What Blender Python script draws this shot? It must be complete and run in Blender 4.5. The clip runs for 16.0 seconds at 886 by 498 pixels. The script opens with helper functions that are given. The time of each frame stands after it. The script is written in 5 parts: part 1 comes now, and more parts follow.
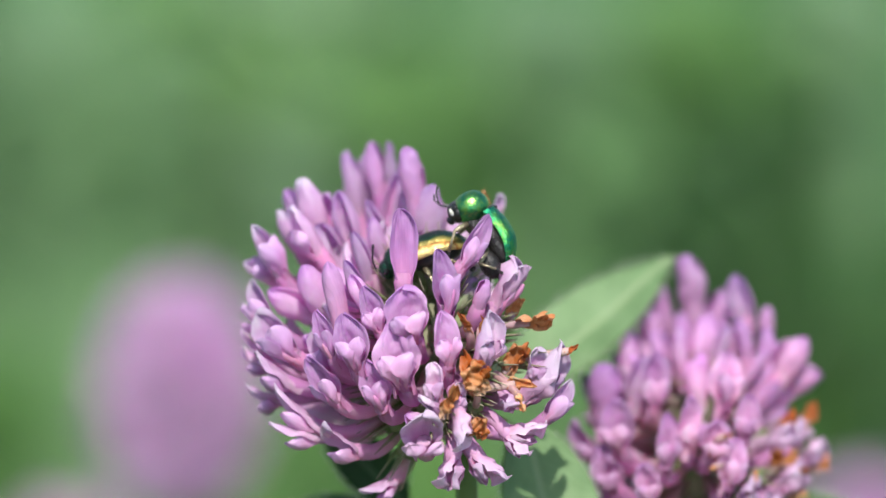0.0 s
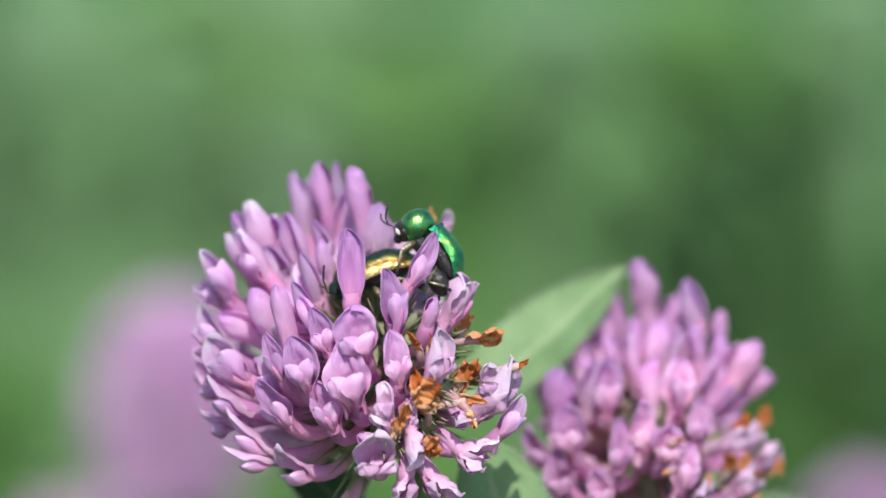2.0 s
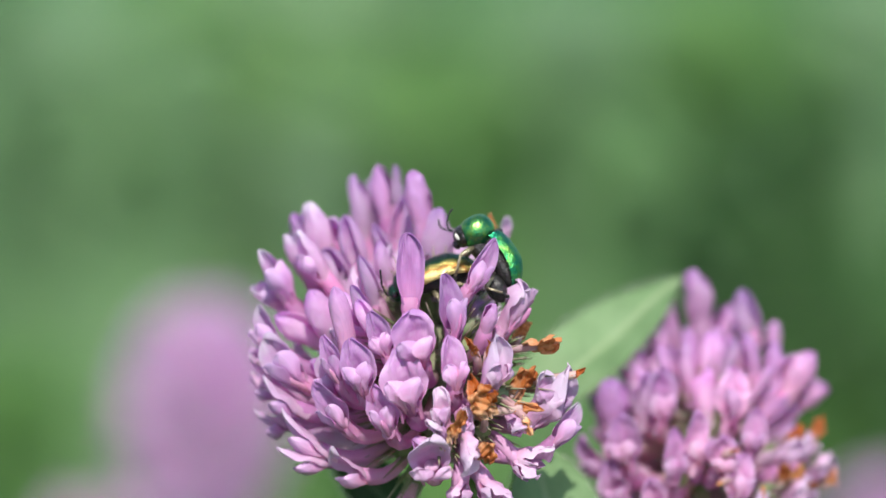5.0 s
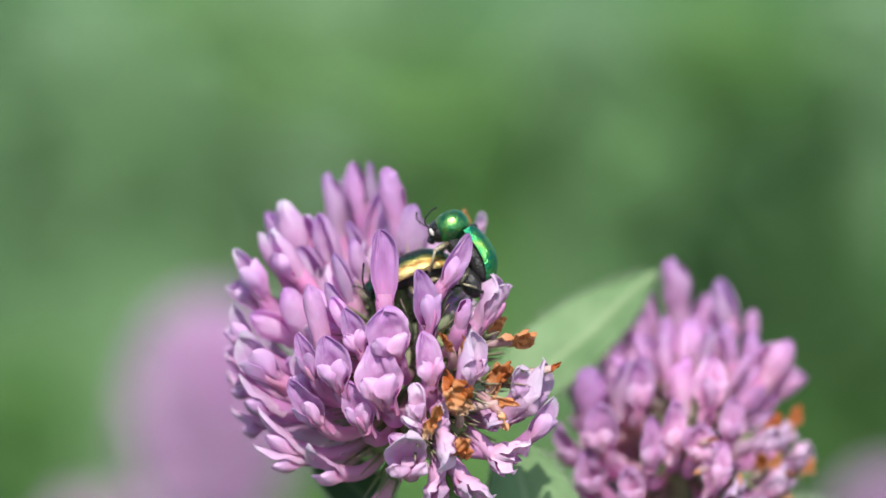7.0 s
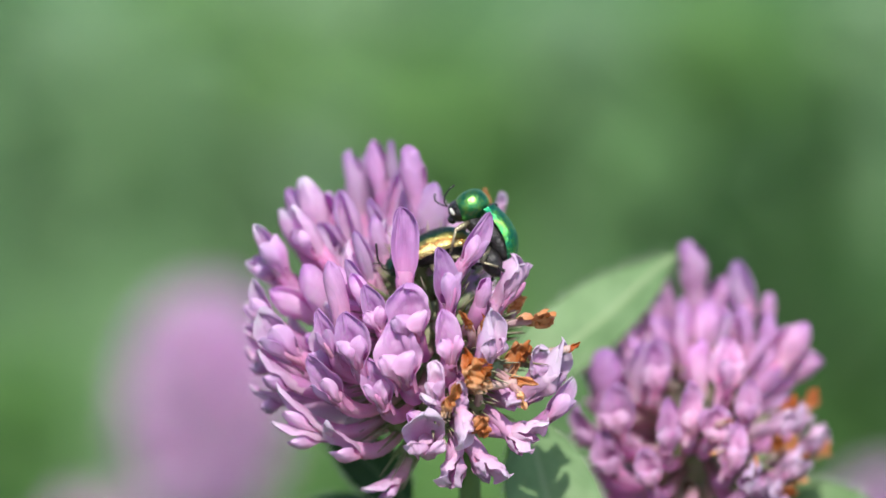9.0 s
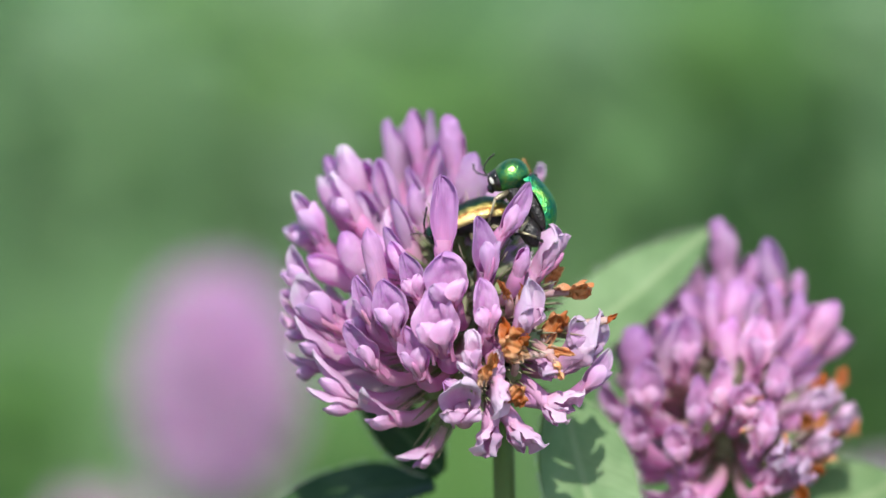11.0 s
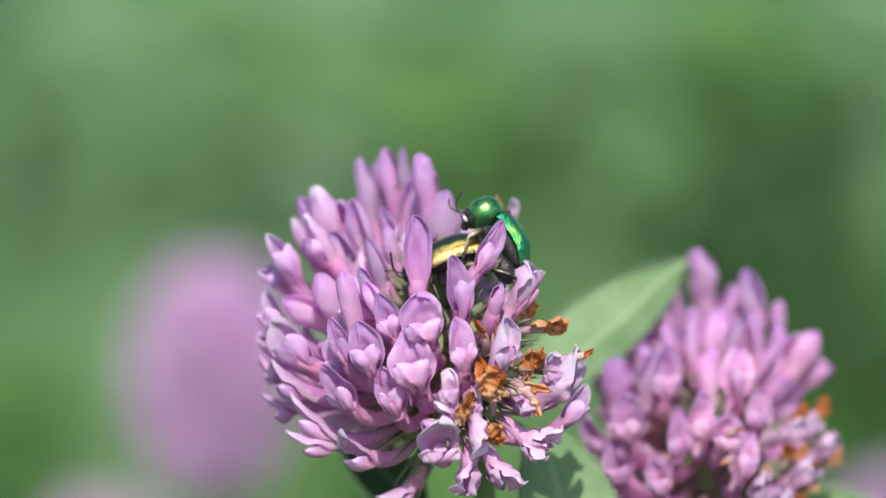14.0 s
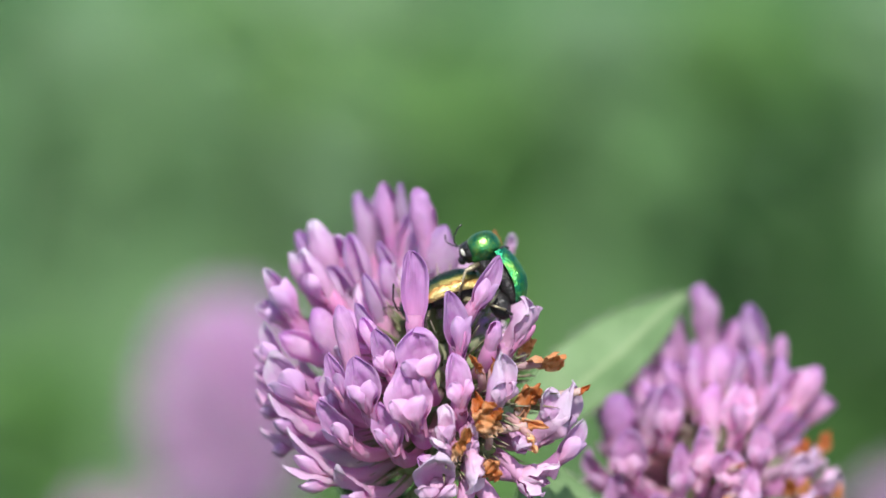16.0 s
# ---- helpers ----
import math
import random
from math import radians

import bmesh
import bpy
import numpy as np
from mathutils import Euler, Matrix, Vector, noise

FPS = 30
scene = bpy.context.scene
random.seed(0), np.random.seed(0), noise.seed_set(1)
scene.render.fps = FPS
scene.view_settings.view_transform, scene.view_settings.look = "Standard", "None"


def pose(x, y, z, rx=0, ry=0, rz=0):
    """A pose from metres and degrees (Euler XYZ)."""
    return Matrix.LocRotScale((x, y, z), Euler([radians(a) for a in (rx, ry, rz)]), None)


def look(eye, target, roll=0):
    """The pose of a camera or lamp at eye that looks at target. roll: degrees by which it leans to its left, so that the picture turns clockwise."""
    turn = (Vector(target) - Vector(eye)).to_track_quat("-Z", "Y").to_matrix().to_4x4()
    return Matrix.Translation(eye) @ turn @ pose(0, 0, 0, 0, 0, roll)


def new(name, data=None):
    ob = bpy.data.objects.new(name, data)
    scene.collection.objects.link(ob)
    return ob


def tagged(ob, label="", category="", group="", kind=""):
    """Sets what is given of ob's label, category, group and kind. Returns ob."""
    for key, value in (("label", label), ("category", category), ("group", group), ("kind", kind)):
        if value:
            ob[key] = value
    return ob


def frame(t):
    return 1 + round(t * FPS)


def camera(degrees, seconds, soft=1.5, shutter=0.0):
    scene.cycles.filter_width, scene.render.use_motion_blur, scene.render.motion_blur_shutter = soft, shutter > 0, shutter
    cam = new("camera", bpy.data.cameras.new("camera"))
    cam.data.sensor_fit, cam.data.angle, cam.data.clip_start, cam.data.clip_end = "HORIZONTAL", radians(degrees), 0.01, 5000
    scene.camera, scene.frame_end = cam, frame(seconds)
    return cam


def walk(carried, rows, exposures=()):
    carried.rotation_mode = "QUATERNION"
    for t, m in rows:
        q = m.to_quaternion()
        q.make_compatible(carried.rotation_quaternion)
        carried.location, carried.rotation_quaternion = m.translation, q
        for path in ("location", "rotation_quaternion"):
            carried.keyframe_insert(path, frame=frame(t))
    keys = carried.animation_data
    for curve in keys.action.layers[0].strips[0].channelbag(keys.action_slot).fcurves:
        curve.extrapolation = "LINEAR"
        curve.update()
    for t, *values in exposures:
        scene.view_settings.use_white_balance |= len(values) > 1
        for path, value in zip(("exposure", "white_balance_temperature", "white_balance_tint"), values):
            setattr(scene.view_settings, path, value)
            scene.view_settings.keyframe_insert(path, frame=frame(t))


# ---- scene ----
# A clover meadow seen close up; lengths below in millimetres, turned into metres by MM.
MM = 0.001
PITCH = 12.0                      # how far the camera looks down
EYE = Vector((0.0, 0.0, 0.43))
LEVEL = pose(0, 0, 0, -PITCH)     # x right, y away, z up as the camera holds them
FOCUS = 347.6                     # from the lens to the heart of the main flower


def spot(x, y, z):
    """A place x right of, y beyond and z above the middle of the plane of focus, in millimetres."""
    return EYE + (LEVEL @ Vector((x, FOCUS + y, z))) * MM


# ---- camera: on a stand, turning very slowly ----
cam = camera(12.0, 16.0, soft=1.5)
cam.data.dof.use_dof = True
cam.data.dof.focus_distance = (FOCUS - 7.5) * MM
cam.data.dof.aperture_fstop = 12.5


def facing(turn):
    a = radians(turn)
    way = LEVEL @ Vector((-math.sin(a), math.cos(a), 0))
    return look(EYE, EYE + way)


walk(cam, [(0, facing(0)), (1.5, facing(0.04)), (3.5, facing(0.19)), (7, facing(0.38)), (10.5, facing(0.38)),
           (13.5, facing(0.42)), (15, facing(0.5)), (16, facing(0.61))],
     exposures=[(0, 0.22), (16, 0.22)])

# ---- light: high summer sun before the flowers ----
TO_SUN = Vector((0.03, -0.57, 0.81)).normalized()
world = bpy.data.worlds.new("sky")
scene.world = world
world.use_nodes = True
nt = world.node_tree
sky = nt.nodes.new("ShaderNodeTexSky")
sky.sky_type, sky.sun_disc = "NISHITA", False
sky.sun_elevation = math.asin(TO_SUN.z)
sky.sun_rotation = math.atan2(TO_SUN.x, TO_SUN.y)
nt.links.new(sky.outputs[0], nt.nodes["Background"].inputs[0])
nt.nodes["Background"].inputs[1].default_value = 0.15
sun = new("sun", bpy.data.lights.new("sun", "SUN"))
sun.data.energy, sun.data.angle, sun.data.color = 4.05, radians(0.55), (1.0, 0.965, 0.905)
sun.matrix_world = look((0, 0, 3), Vector((0, 0, 3)) - TO_SUN)


# ---- materials ----
def material(name):
    m = bpy.data.materials.new(name)
    m.use_nodes = True
    t = m.node_tree
    return m, t, t.nodes["Principled BSDF"], t.nodes["Material Output"]


def node(t, kind, **sets):
    n = t.nodes.new(kind)
    for key, value in sets.items():
        n.inputs[key].default_value = value
    return n


def ramp(t, source, stops):
    r = t.nodes.new("ShaderNodeValToRGB")
    while len(r.color_ramp.elements) < len(stops):
        r.color_ramp.elements.new(0.5)
    for e, (at, c) in zip(r.color_ramp.elements, stops):
        e.position, e.color = at, (*c, 1)
    t.links.new(source, r.inputs[0])
    return r


def mix(t, a, b, fac, blend="MIX"):
    m = t.nodes.new("ShaderNodeMixRGB")
    m.blend_type = blend
    for socket, value in zip(m.inputs, (fac, a, b)):
        if isinstance(value, bpy.types.NodeSocket):
            t.links.new(value, socket)
        elif isinstance(value, tuple):
            socket.default_value = (*value, 1)
        else:
            socket.default_value = value
    return m.outputs[0]


def math_node(t, op, a, b=0.0):
    m = t.nodes.new("ShaderNodeMath")
    m.operation = op
    for socket, value in zip(m.inputs, (a, b)):
        if isinstance(value, bpy.types.NodeSocket):
            t.links.new(value, socket)
        else:
            socket.default_value = value
    return m.outputs[0]


def thin(name, stops, vein, through_light, rough=0.5, size=7.6, start=1.6, jitter=0.12, stripes=1.7, gloss=0.35, rim=None):
    """A petal or a leaf: colour along its length, fine veins, light that comes through."""
    rim = rim or stops[-1][1]
    m, t, b, out = material(name)
    co = t.nodes.new("ShaderNodeTexCoord")
    xyz = t.nodes.new("ShaderNodeSeparateXYZ")
    t.links.new(co.outputs["Object"], xyz.inputs[0])
    cloud = node(t, "ShaderNodeTexNoise", Scale=420.0, Detail=3.0)
    t.links.new(co.outputs["Object"], cloud.inputs["Vector"])
    along = math_node(t, "MULTIPLY", math_node(t, "ADD", xyz.outputs[2], start * MM), 1000.0 / size)
    along = math_node(t, "ADD", along, math_node(t, "MULTIPLY", math_node(t, "SUBTRACT", cloud.outputs[0], 0.5), 0.5))
    colour = ramp(t, along, stops).outputs[0]
    # veins that run along the petal and fan out a little
    fan = math_node(t, "DIVIDE", xyz.outputs[0], math_node(t, "ADD", math_node(t, "MULTIPLY", math_node(t, "MAXIMUM", xyz.outputs[2], 0.0), 0.5), 0.004))
    wave = math_node(t, "SINE", math_node(t, "ADD", math_node(t, "MULTIPLY", fan, stripes * 85.0), math_node(t, "MULTIPLY", cloud.outputs[0], 20.0)))
    line = math_node(t, "POWER", math_node(t, "MAXIMUM", wave, 0.0), 5.0)
    colour = mix(t, colour, vein, math_node(t, "MULTIPLY", line, 0.16))
    margin = math_node(t, "POWER", math_node(t, "MINIMUM", math_node(t, "MULTIPLY", math_node(t, "ABSOLUTE", xyz.outputs[0]), 650.0), 1.0), 2.0)
    blotch = node(t, "ShaderNodeTexNoise", Scale=1100.0, Detail=4.0)
    t.links.new(co.outputs["Object"], blotch.inputs["Vector"])
    # broad streaks along the petal, deeper and paler than the rest
    drawn = node(t, "ShaderNodeMapping", Scale=(900.0, 900.0, 130.0))
    t.links.new(co.outputs["Object"], drawn.inputs["Vector"])
    streak = node(t, "ShaderNodeTexNoise", Scale=1.0, Detail=3.0)
    t.links.new(drawn.outputs[0], streak.inputs["Vector"])
    deep = math_node(t, "MINIMUM", math_node(t, "MULTIPLY", math_node(t, "MAXIMUM", math_node(t, "SUBTRACT", streak.outputs[0], 0.52), 0.0), 5.0), 1.0)
    pale = math_node(t, "MINIMUM", math_node(t, "MULTIPLY", math_node(t, "MAXIMUM", math_node(t, "SUBTRACT", 0.46, streak.outputs[0]), 0.0), 5.0), 1.0)
    colour = mix(t, colour, vein, math_node(t, "MULTIPLY", deep, 0.24))
    colour = mix(t, colour, rim, math_node(t, "MULTIPLY", pale, 0.6))
    # pale margin of the petal, strengthened to paint in highlights along its edge
    colour = mix(t, colour, rim, math_node(t, "MULTIPLY", margin, 0.45))
    colour = mix(t, colour, rim, math_node(t, "MULTIPLY", math_node(t, "MAXIMUM", math_node(t, "SUBTRACT", blotch.outputs[0], 0.5), 0.0), 1.9))
    info = t.nodes.new("ShaderNodeObjectInfo")
    hsv = node(t, "ShaderNodeHueSaturation")
    t.links.new(math_node(t, "ADD", math_node(t, "MULTIPLY", info.outputs["Random"], 0.035), 0.483), hsv.inputs["Hue"])
    t.links.new(math_node(t, "ADD", math_node(t, "MULTIPLY", info.outputs["Random"], jitter * 2), 1 - jitter), hsv.inputs["Value"])
    t.links.new(math_node(t, "ADD", math_node(t, "MULTIPLY", info.outputs["Random"], -0.25), 1.1), hsv.inputs["Saturation"])
    t.links.new(colour, hsv.inputs["Color"])
    t.links.new(hsv.outputs[0], b.inputs["Base Color"])
    b.inputs["Roughness"].default_value = rough
    b.inputs["Specular IOR Level"].default_value = gloss
    bump = node(t, "ShaderNodeBump", Strength=0.4, Distance=0.0001)
    t.links.new(math_node(t, "ADD", math_node(t, "MULTIPLY", line, 0.5), cloud.outputs[0]), bump.inputs["Height"])
    t.links.new(bump.outputs[0], b.inputs["Normal"])
    glow = t.nodes.new("ShaderNodeBsdfTranslucent")
    t.links.new(mix(t, hsv.outputs[0], hsv.outputs[0], 0.6, "MULTIPLY"), glow.inputs["Color"])   # light gains colour on its way through
    both = node(t, "ShaderNodeMixShader", Fac=through_light)
    t.links.new(b.outputs[0], both.inputs[1])
    t.links.new(glow.outputs[0], both.inputs[2])
    t.links.new(both.outputs[0], out.inputs[0])
    return m


MAUVE = thin("mauve_petal", [(0.12, (0.79, 0.34, 0.62)), (0.3, (0.78, 0.34, 0.64)), (0.5, (0.78, 0.4, 0.73)), (0.75, (0.77, 0.43, 0.79)), (1.0, (0.75, 0.44, 0.81))],
             (0.6, 0.22, 0.6), 0.56, jitter=0.14, rim=(0.92, 0.73, 0.91), gloss=0.5, rough=0.4)
BLUSH = thin("blush_petal", [(0.12, (0.92, 0.76, 0.87)), (0.4, (0.92, 0.73, 0.89)), (0.65, (0.9, 0.68, 0.89)), (0.85, (0.86, 0.61, 0.88)), (1.0, (0.75, 0.48, 0.82))],
             (0.82, 0.44, 0.7), 0.68, jitter=0.14, rim=(0.95, 0.84, 0.94), gloss=0.5, rough=0.4)
WING = thin("wing_petal", [(0.1, (0.84, 0.3, 0.55)), (0.4, (0.85, 0.41, 0.74)), (0.7, (0.87, 0.55, 0.87)), (1.0, (0.9, 0.67, 0.92))], (0.69, 0.29, 0.6), 0.45, size=5.0, start=0.8, rim=(0.9, 0.66, 0.92), gloss=0.5, rough=0.38)
ROSE = thin("rose_wing_petal", [(0.1, (0.88, 0.38, 0.64)), (0.5, (0.88, 0.48, 0.75)), (0.8, (0.9, 0.62, 0.86))], (0.62, 0.22, 0.52), 0.5, size=5.0, start=0.8, rim=(0.92, 0.74, 0.91))
PURPLE = thin("purple_petal", [(0.1, (0.92, 0.6, 0.79)), (0.4, (0.9, 0.53, 0.78)), (0.7, (0.85, 0.46, 0.78)), (1.0, (0.67, 0.34, 0.71))],
              (0.6, 0.24, 0.55), 0.52, jitter=0.16, rim=(0.92, 0.74, 0.89), gloss=0.4, rough=0.45)
TUBE = thin("petal_tube", [(0.0, (0.5, 0.52, 0.34)), (0.22, (0.7, 0.56, 0.5)), (0.4, (0.9, 0.64, 0.77)), (0.6, (0.9, 0.58, 0.82)), (1.0, (0.88, 0.52, 0.81))], (0.82, 0.4, 0.64), 0.7, size=9.0, start=0.0)
FADED_TUBE = thin("faded_petal_tube", [(0.0, (0.69, 0.52, 0.55)), (0.4, (0.73, 0.31, 0.59)), (1.0, (0.83, 0.47, 0.74))], (0.59, 0.21, 0.47), 0.4, size=9.0, start=0.0)
STRAW = thin("straw_tube", [(0.0, (0.42, 0.44, 0.26)), (0.5, (0.68, 0.5, 0.52)), (1.0, (0.7, 0.44, 0.42))], (0.5, 0.3, 0.26), 0.3, size=9.0, start=0.0)
PALE = thin("faded_petal", [(0.1, (0.82, 0.38, 0.6)), (0.35, (0.84, 0.46, 0.73)), (0.7, (0.85, 0.56, 0.8)), (1.0, (0.9, 0.76, 0.9))],
            (0.69, 0.34, 0.62), 0.45, size=6.0, rim=(0.92, 0.78, 0.91))
TIPPED = thin("white_tipped_petal", [(0.1, (0.92, 0.66, 0.81)), (0.5, (0.9, 0.62, 0.84)), (0.8, (0.88, 0.64, 0.87)), (0.94, (0.93, 0.86, 0.94))],
              (0.72, 0.34, 0.64), 0.58, rim=(0.94, 0.78, 0.92), gloss=0.6, rough=0.36)
KEEL = thin("keel_petal", [(0.2, (0.82, 0.30, 0.56)), (0.7, (0.81, 0.34, 0.63))], (0.48, 0.09, 0.32), 0.35, size=4.0, start=1.0)
BROWN = thin("withered_petal", [(0.0, (0.75, 0.5, 0.35)), (0.3, (0.86, 0.36, 0.12)), (0.55, (0.68, 0.22, 0.05)), (0.8, (0.86, 0.33, 0.1)), (1.0, (0.5, 0.14, 0.03))],
             (0.3, 0.08, 0.015), 0.4, rough=0.4, jitter=0.25, size=3.6, start=0.5, rim=(0.88, 0.56, 0.3))
PLUM = thin("plum_petal", [(0.1, (0.88, 0.52, 0.74)), (0.4, (0.85, 0.45, 0.74)), (0.7, (0.77, 0.41, 0.74)), (1.0, (0.62, 0.31, 0.66))],
            (0.44, 0.13, 0.46), 0.45, jitter=0.12, rim=(0.83, 0.52, 0.87), gloss=0.4, rough=0.45)
CALYX = thin("calyx_green", [(0.0, (0.2, 0.28, 0.1)), (0.6, (0.3, 0.37, 0.17)), (1.0, (0.4, 0.3, 0.24))], (0.12, 0.2, 0.05), 0.2, rough=0.6, size=5.6, start=0.0)
STEM = thin("stem_green", [(0.0, (0.13, 0.22, 0.06)), (1.0, (0.16, 0.26, 0.08))], (0.2, 0.12, 0.05), 0.1, rough=0.55, size=300, start=0.0, stripes=6)


def leaf_material(name, stops, pale):
    m, t, b, out = material(name)
    co = t.nodes.new("ShaderNodeTexCoord")
    xyz = t.nodes.new("ShaderNodeSeparateXYZ")
    t.links.new(co.outputs["Object"], xyz.inputs[0])
    side = math_node(t, "ABSOLUTE", xyz.outputs[0])
    cloud = node(t, "ShaderNodeTexNoise", Scale=260.0, Detail=4.0)
    t.links.new(co.outputs["Object"], cloud.inputs["Vector"])
    # side veins leave the midrib at an angle
    slant = math_node(t, "SUBTRACT", xyz.outputs[2], math_node(t, "MULTIPLY", side, 0.9))
    wave = math_node(t, "SINE", math_node(t, "ADD", math_node(t, "MULTIPLY", slant, 3300.0), math_node(t, "MULTIPLY", cloud.outputs[0], 9.0)))
    line = math_node(t, "POWER", math_node(t, "MAXIMUM", wave, 0.0), 6.0)
    rib = math_node(t, "LESS_THAN", side, 0.0003)
    green = ramp(t, cloud.outputs[0], stops).outputs[0]
    # the pale chevron of clover leaves
    where = math_node(t, "ADD", math_node(t, "MULTIPLY", xyz.outputs[2], 110.0), math_node(t, "MULTIPLY", side, -90.0))
    where = math_node(t, "ADD", where, math_node(t, "MULTIPLY", cloud.outputs[0], 0.25))
    chevron = ramp(t, where, [(0.5, (0, 0, 0)), (0.62, (1, 1, 1)), (0.8, (1, 1, 1)), (0.95, (0, 0, 0))]).outputs[0]
    green = mix(t, green, pale, math_node(t, "MULTIPLY", chevron, 0.22))
    green = mix(t, green, pale, math_node(t, "MULTIPLY", math_node(t, "MAXIMUM", math_node(t, "MULTIPLY", line, 0.14), rib), 0.6))
    t.links.new(green, b.inputs["Base Color"])
    b.inputs["Roughness"].default_value = 0.5
    b.inputs["Specular IOR Level"].default_value = 0.25
    bump = node(t, "ShaderNodeBump", Strength=0.5, Distance=0.0002)
    t.links.new(math_node(t, "ADD", math_node(t, "MULTIPLY", line, 0.25), cloud.outputs[0]), bump.inputs["Height"])
    t.links.new(bump.outputs[0], b.inputs["Normal"])
    glow = t.nodes.new("ShaderNodeBsdfTranslucent")
    t.links.new(green, glow.inputs["Color"])
    both = node(t, "ShaderNodeMixShader", Fac=0.3)
    t.links.new(b.outputs[0], both.inputs[1])
    t.links.new(glow.outputs[0], both.inputs[2])
    t.links.new(both.outputs[0], out.inputs[0])
    return m


LEAF = leaf_material("pale_clover_leaf", [(0.3, (0.17, 0.29, 0.12)), (0.55, (0.235, 0.375, 0.17)), (0.75, (0.3, 0.44, 0.23))], (0.36, 0.47, 0.25))
# upper-side green, made darker to carry the shade below the head
SHADED_LEAF = leaf_material("shaded_dark_clover_leaf", [(0.3, (0.035, 0.085, 0.03)), (0.55, (0.055, 0.12, 0.042)), (0.75, (0.075, 0.15, 0.06))], (0.13, 0.21, 0.1))


def shell_material(name, stops, rough, metal, pits=900.0, sheen_bands=0.0, relief=0.9):
    """Beetle armour: metallic colour in patches, fine pits; banding paints iridescent reflections as colour from the
    seam to the side.
    """
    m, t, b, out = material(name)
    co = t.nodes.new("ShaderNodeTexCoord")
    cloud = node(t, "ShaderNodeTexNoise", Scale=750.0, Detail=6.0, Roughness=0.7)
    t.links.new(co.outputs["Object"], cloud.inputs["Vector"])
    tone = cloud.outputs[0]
    if sheen_bands:
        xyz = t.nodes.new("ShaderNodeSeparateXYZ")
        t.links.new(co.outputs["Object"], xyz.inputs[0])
        tone = math_node(t, "ADD", math_node(t, "MULTIPLY", math_node(t, "ABSOLUTE", xyz.outputs[1]), sheen_bands), math_node(t, "MULTIPLY", math_node(t, "SUBTRACT", tone, 0.5), 0.9))
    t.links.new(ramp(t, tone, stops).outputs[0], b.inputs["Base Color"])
    dots = node(t, "ShaderNodeTexVoronoi", Scale=pits * 8)
    t.links.new(co.outputs["Object"], dots.inputs["Vector"])
    grain = node(t, "ShaderNodeTexNoise", Scale=5200.0, Detail=2.0)
    t.links.new(co.outputs["Object"], grain.inputs["Vector"])
    bump = node(t, "ShaderNodeBump", Strength=relief, Distance=0.00006)
    t.links.new(math_node(t, "ADD", dots.outputs["Distance"], math_node(t, "ADD", math_node(t, "MULTIPLY", cloud.outputs[0], 0.5), math_node(t, "MULTIPLY", grain.outputs[0], 1.2))), bump.inputs["Height"])
    t.links.new(bump.outputs[0], b.inputs["Normal"])
    b.inputs["Metallic"].default_value, b.inputs["Roughness"].default_value = metal, rough
    return m


GREEN_SHELL = shell_material("emerald_shell", [(0.3, (0.01, 0.16, 0.13)), (0.46, (0.03, 0.3, 0.14)), (0.58, (0.12, 0.42, 0.1)), (0.72, (0.42, 0.5, 0.1))], 0.32, 1.0)
GREEN_NECK = shell_material("emerald_neck_shell", [(0.3, (0.02, 0.2, 0.12)), (0.48, (0.08, 0.36, 0.13)), (0.6, (0.25, 0.48, 0.1)), (0.74, (0.5, 0.55, 0.12))], 0.36, 1.0, relief=0.4)
# gold and copper reflections painted into the colour, dark green at the seam
GOLD_SHELL = shell_material("golden_shell", [(0.0, (0.02, 0.09, 0.04)), (0.35, (0.05, 0.16, 0.06)), (0.5, (0.42, 0.4, 0.1)), (0.72, (0.7, 0.56, 0.17)), (0.86, (0.5, 0.2, 0.05)), (1.0, (0.62, 0.5, 0.2))], 0.32, 1.0, sheen_bands=600.0)
DARK_SHELL = shell_material("dark_green_shell", [(0.3, (0.02, 0.06, 0.05)), (0.6, (0.04, 0.12, 0.06))], 0.3, 0.9)
BLACK_SHELL = shell_material("black_shell", [(0.3, (0.012, 0.012, 0.014)), (0.7, (0.05, 0.045, 0.04))], 0.3, 0.2)
LEG_SHELL = shell_material("bronze_leg", [(0.3, (0.12, 0.1, 0.06)), (0.7, (0.6, 0.53, 0.34))], 0.35, 0.5)
WHITE_MARK = shell_material("cream_face_mark", [(0.3, (0.6, 0.58, 0.5)), (0.7, (0.75, 0.72, 0.64))], 0.5, 0.0)
EYE_SHELL = shell_material("eye_black", [(0.3, (0.01, 0.01, 0.01)), (0.7, (0.02, 0.02, 0.02))], 0.12, 0.0)


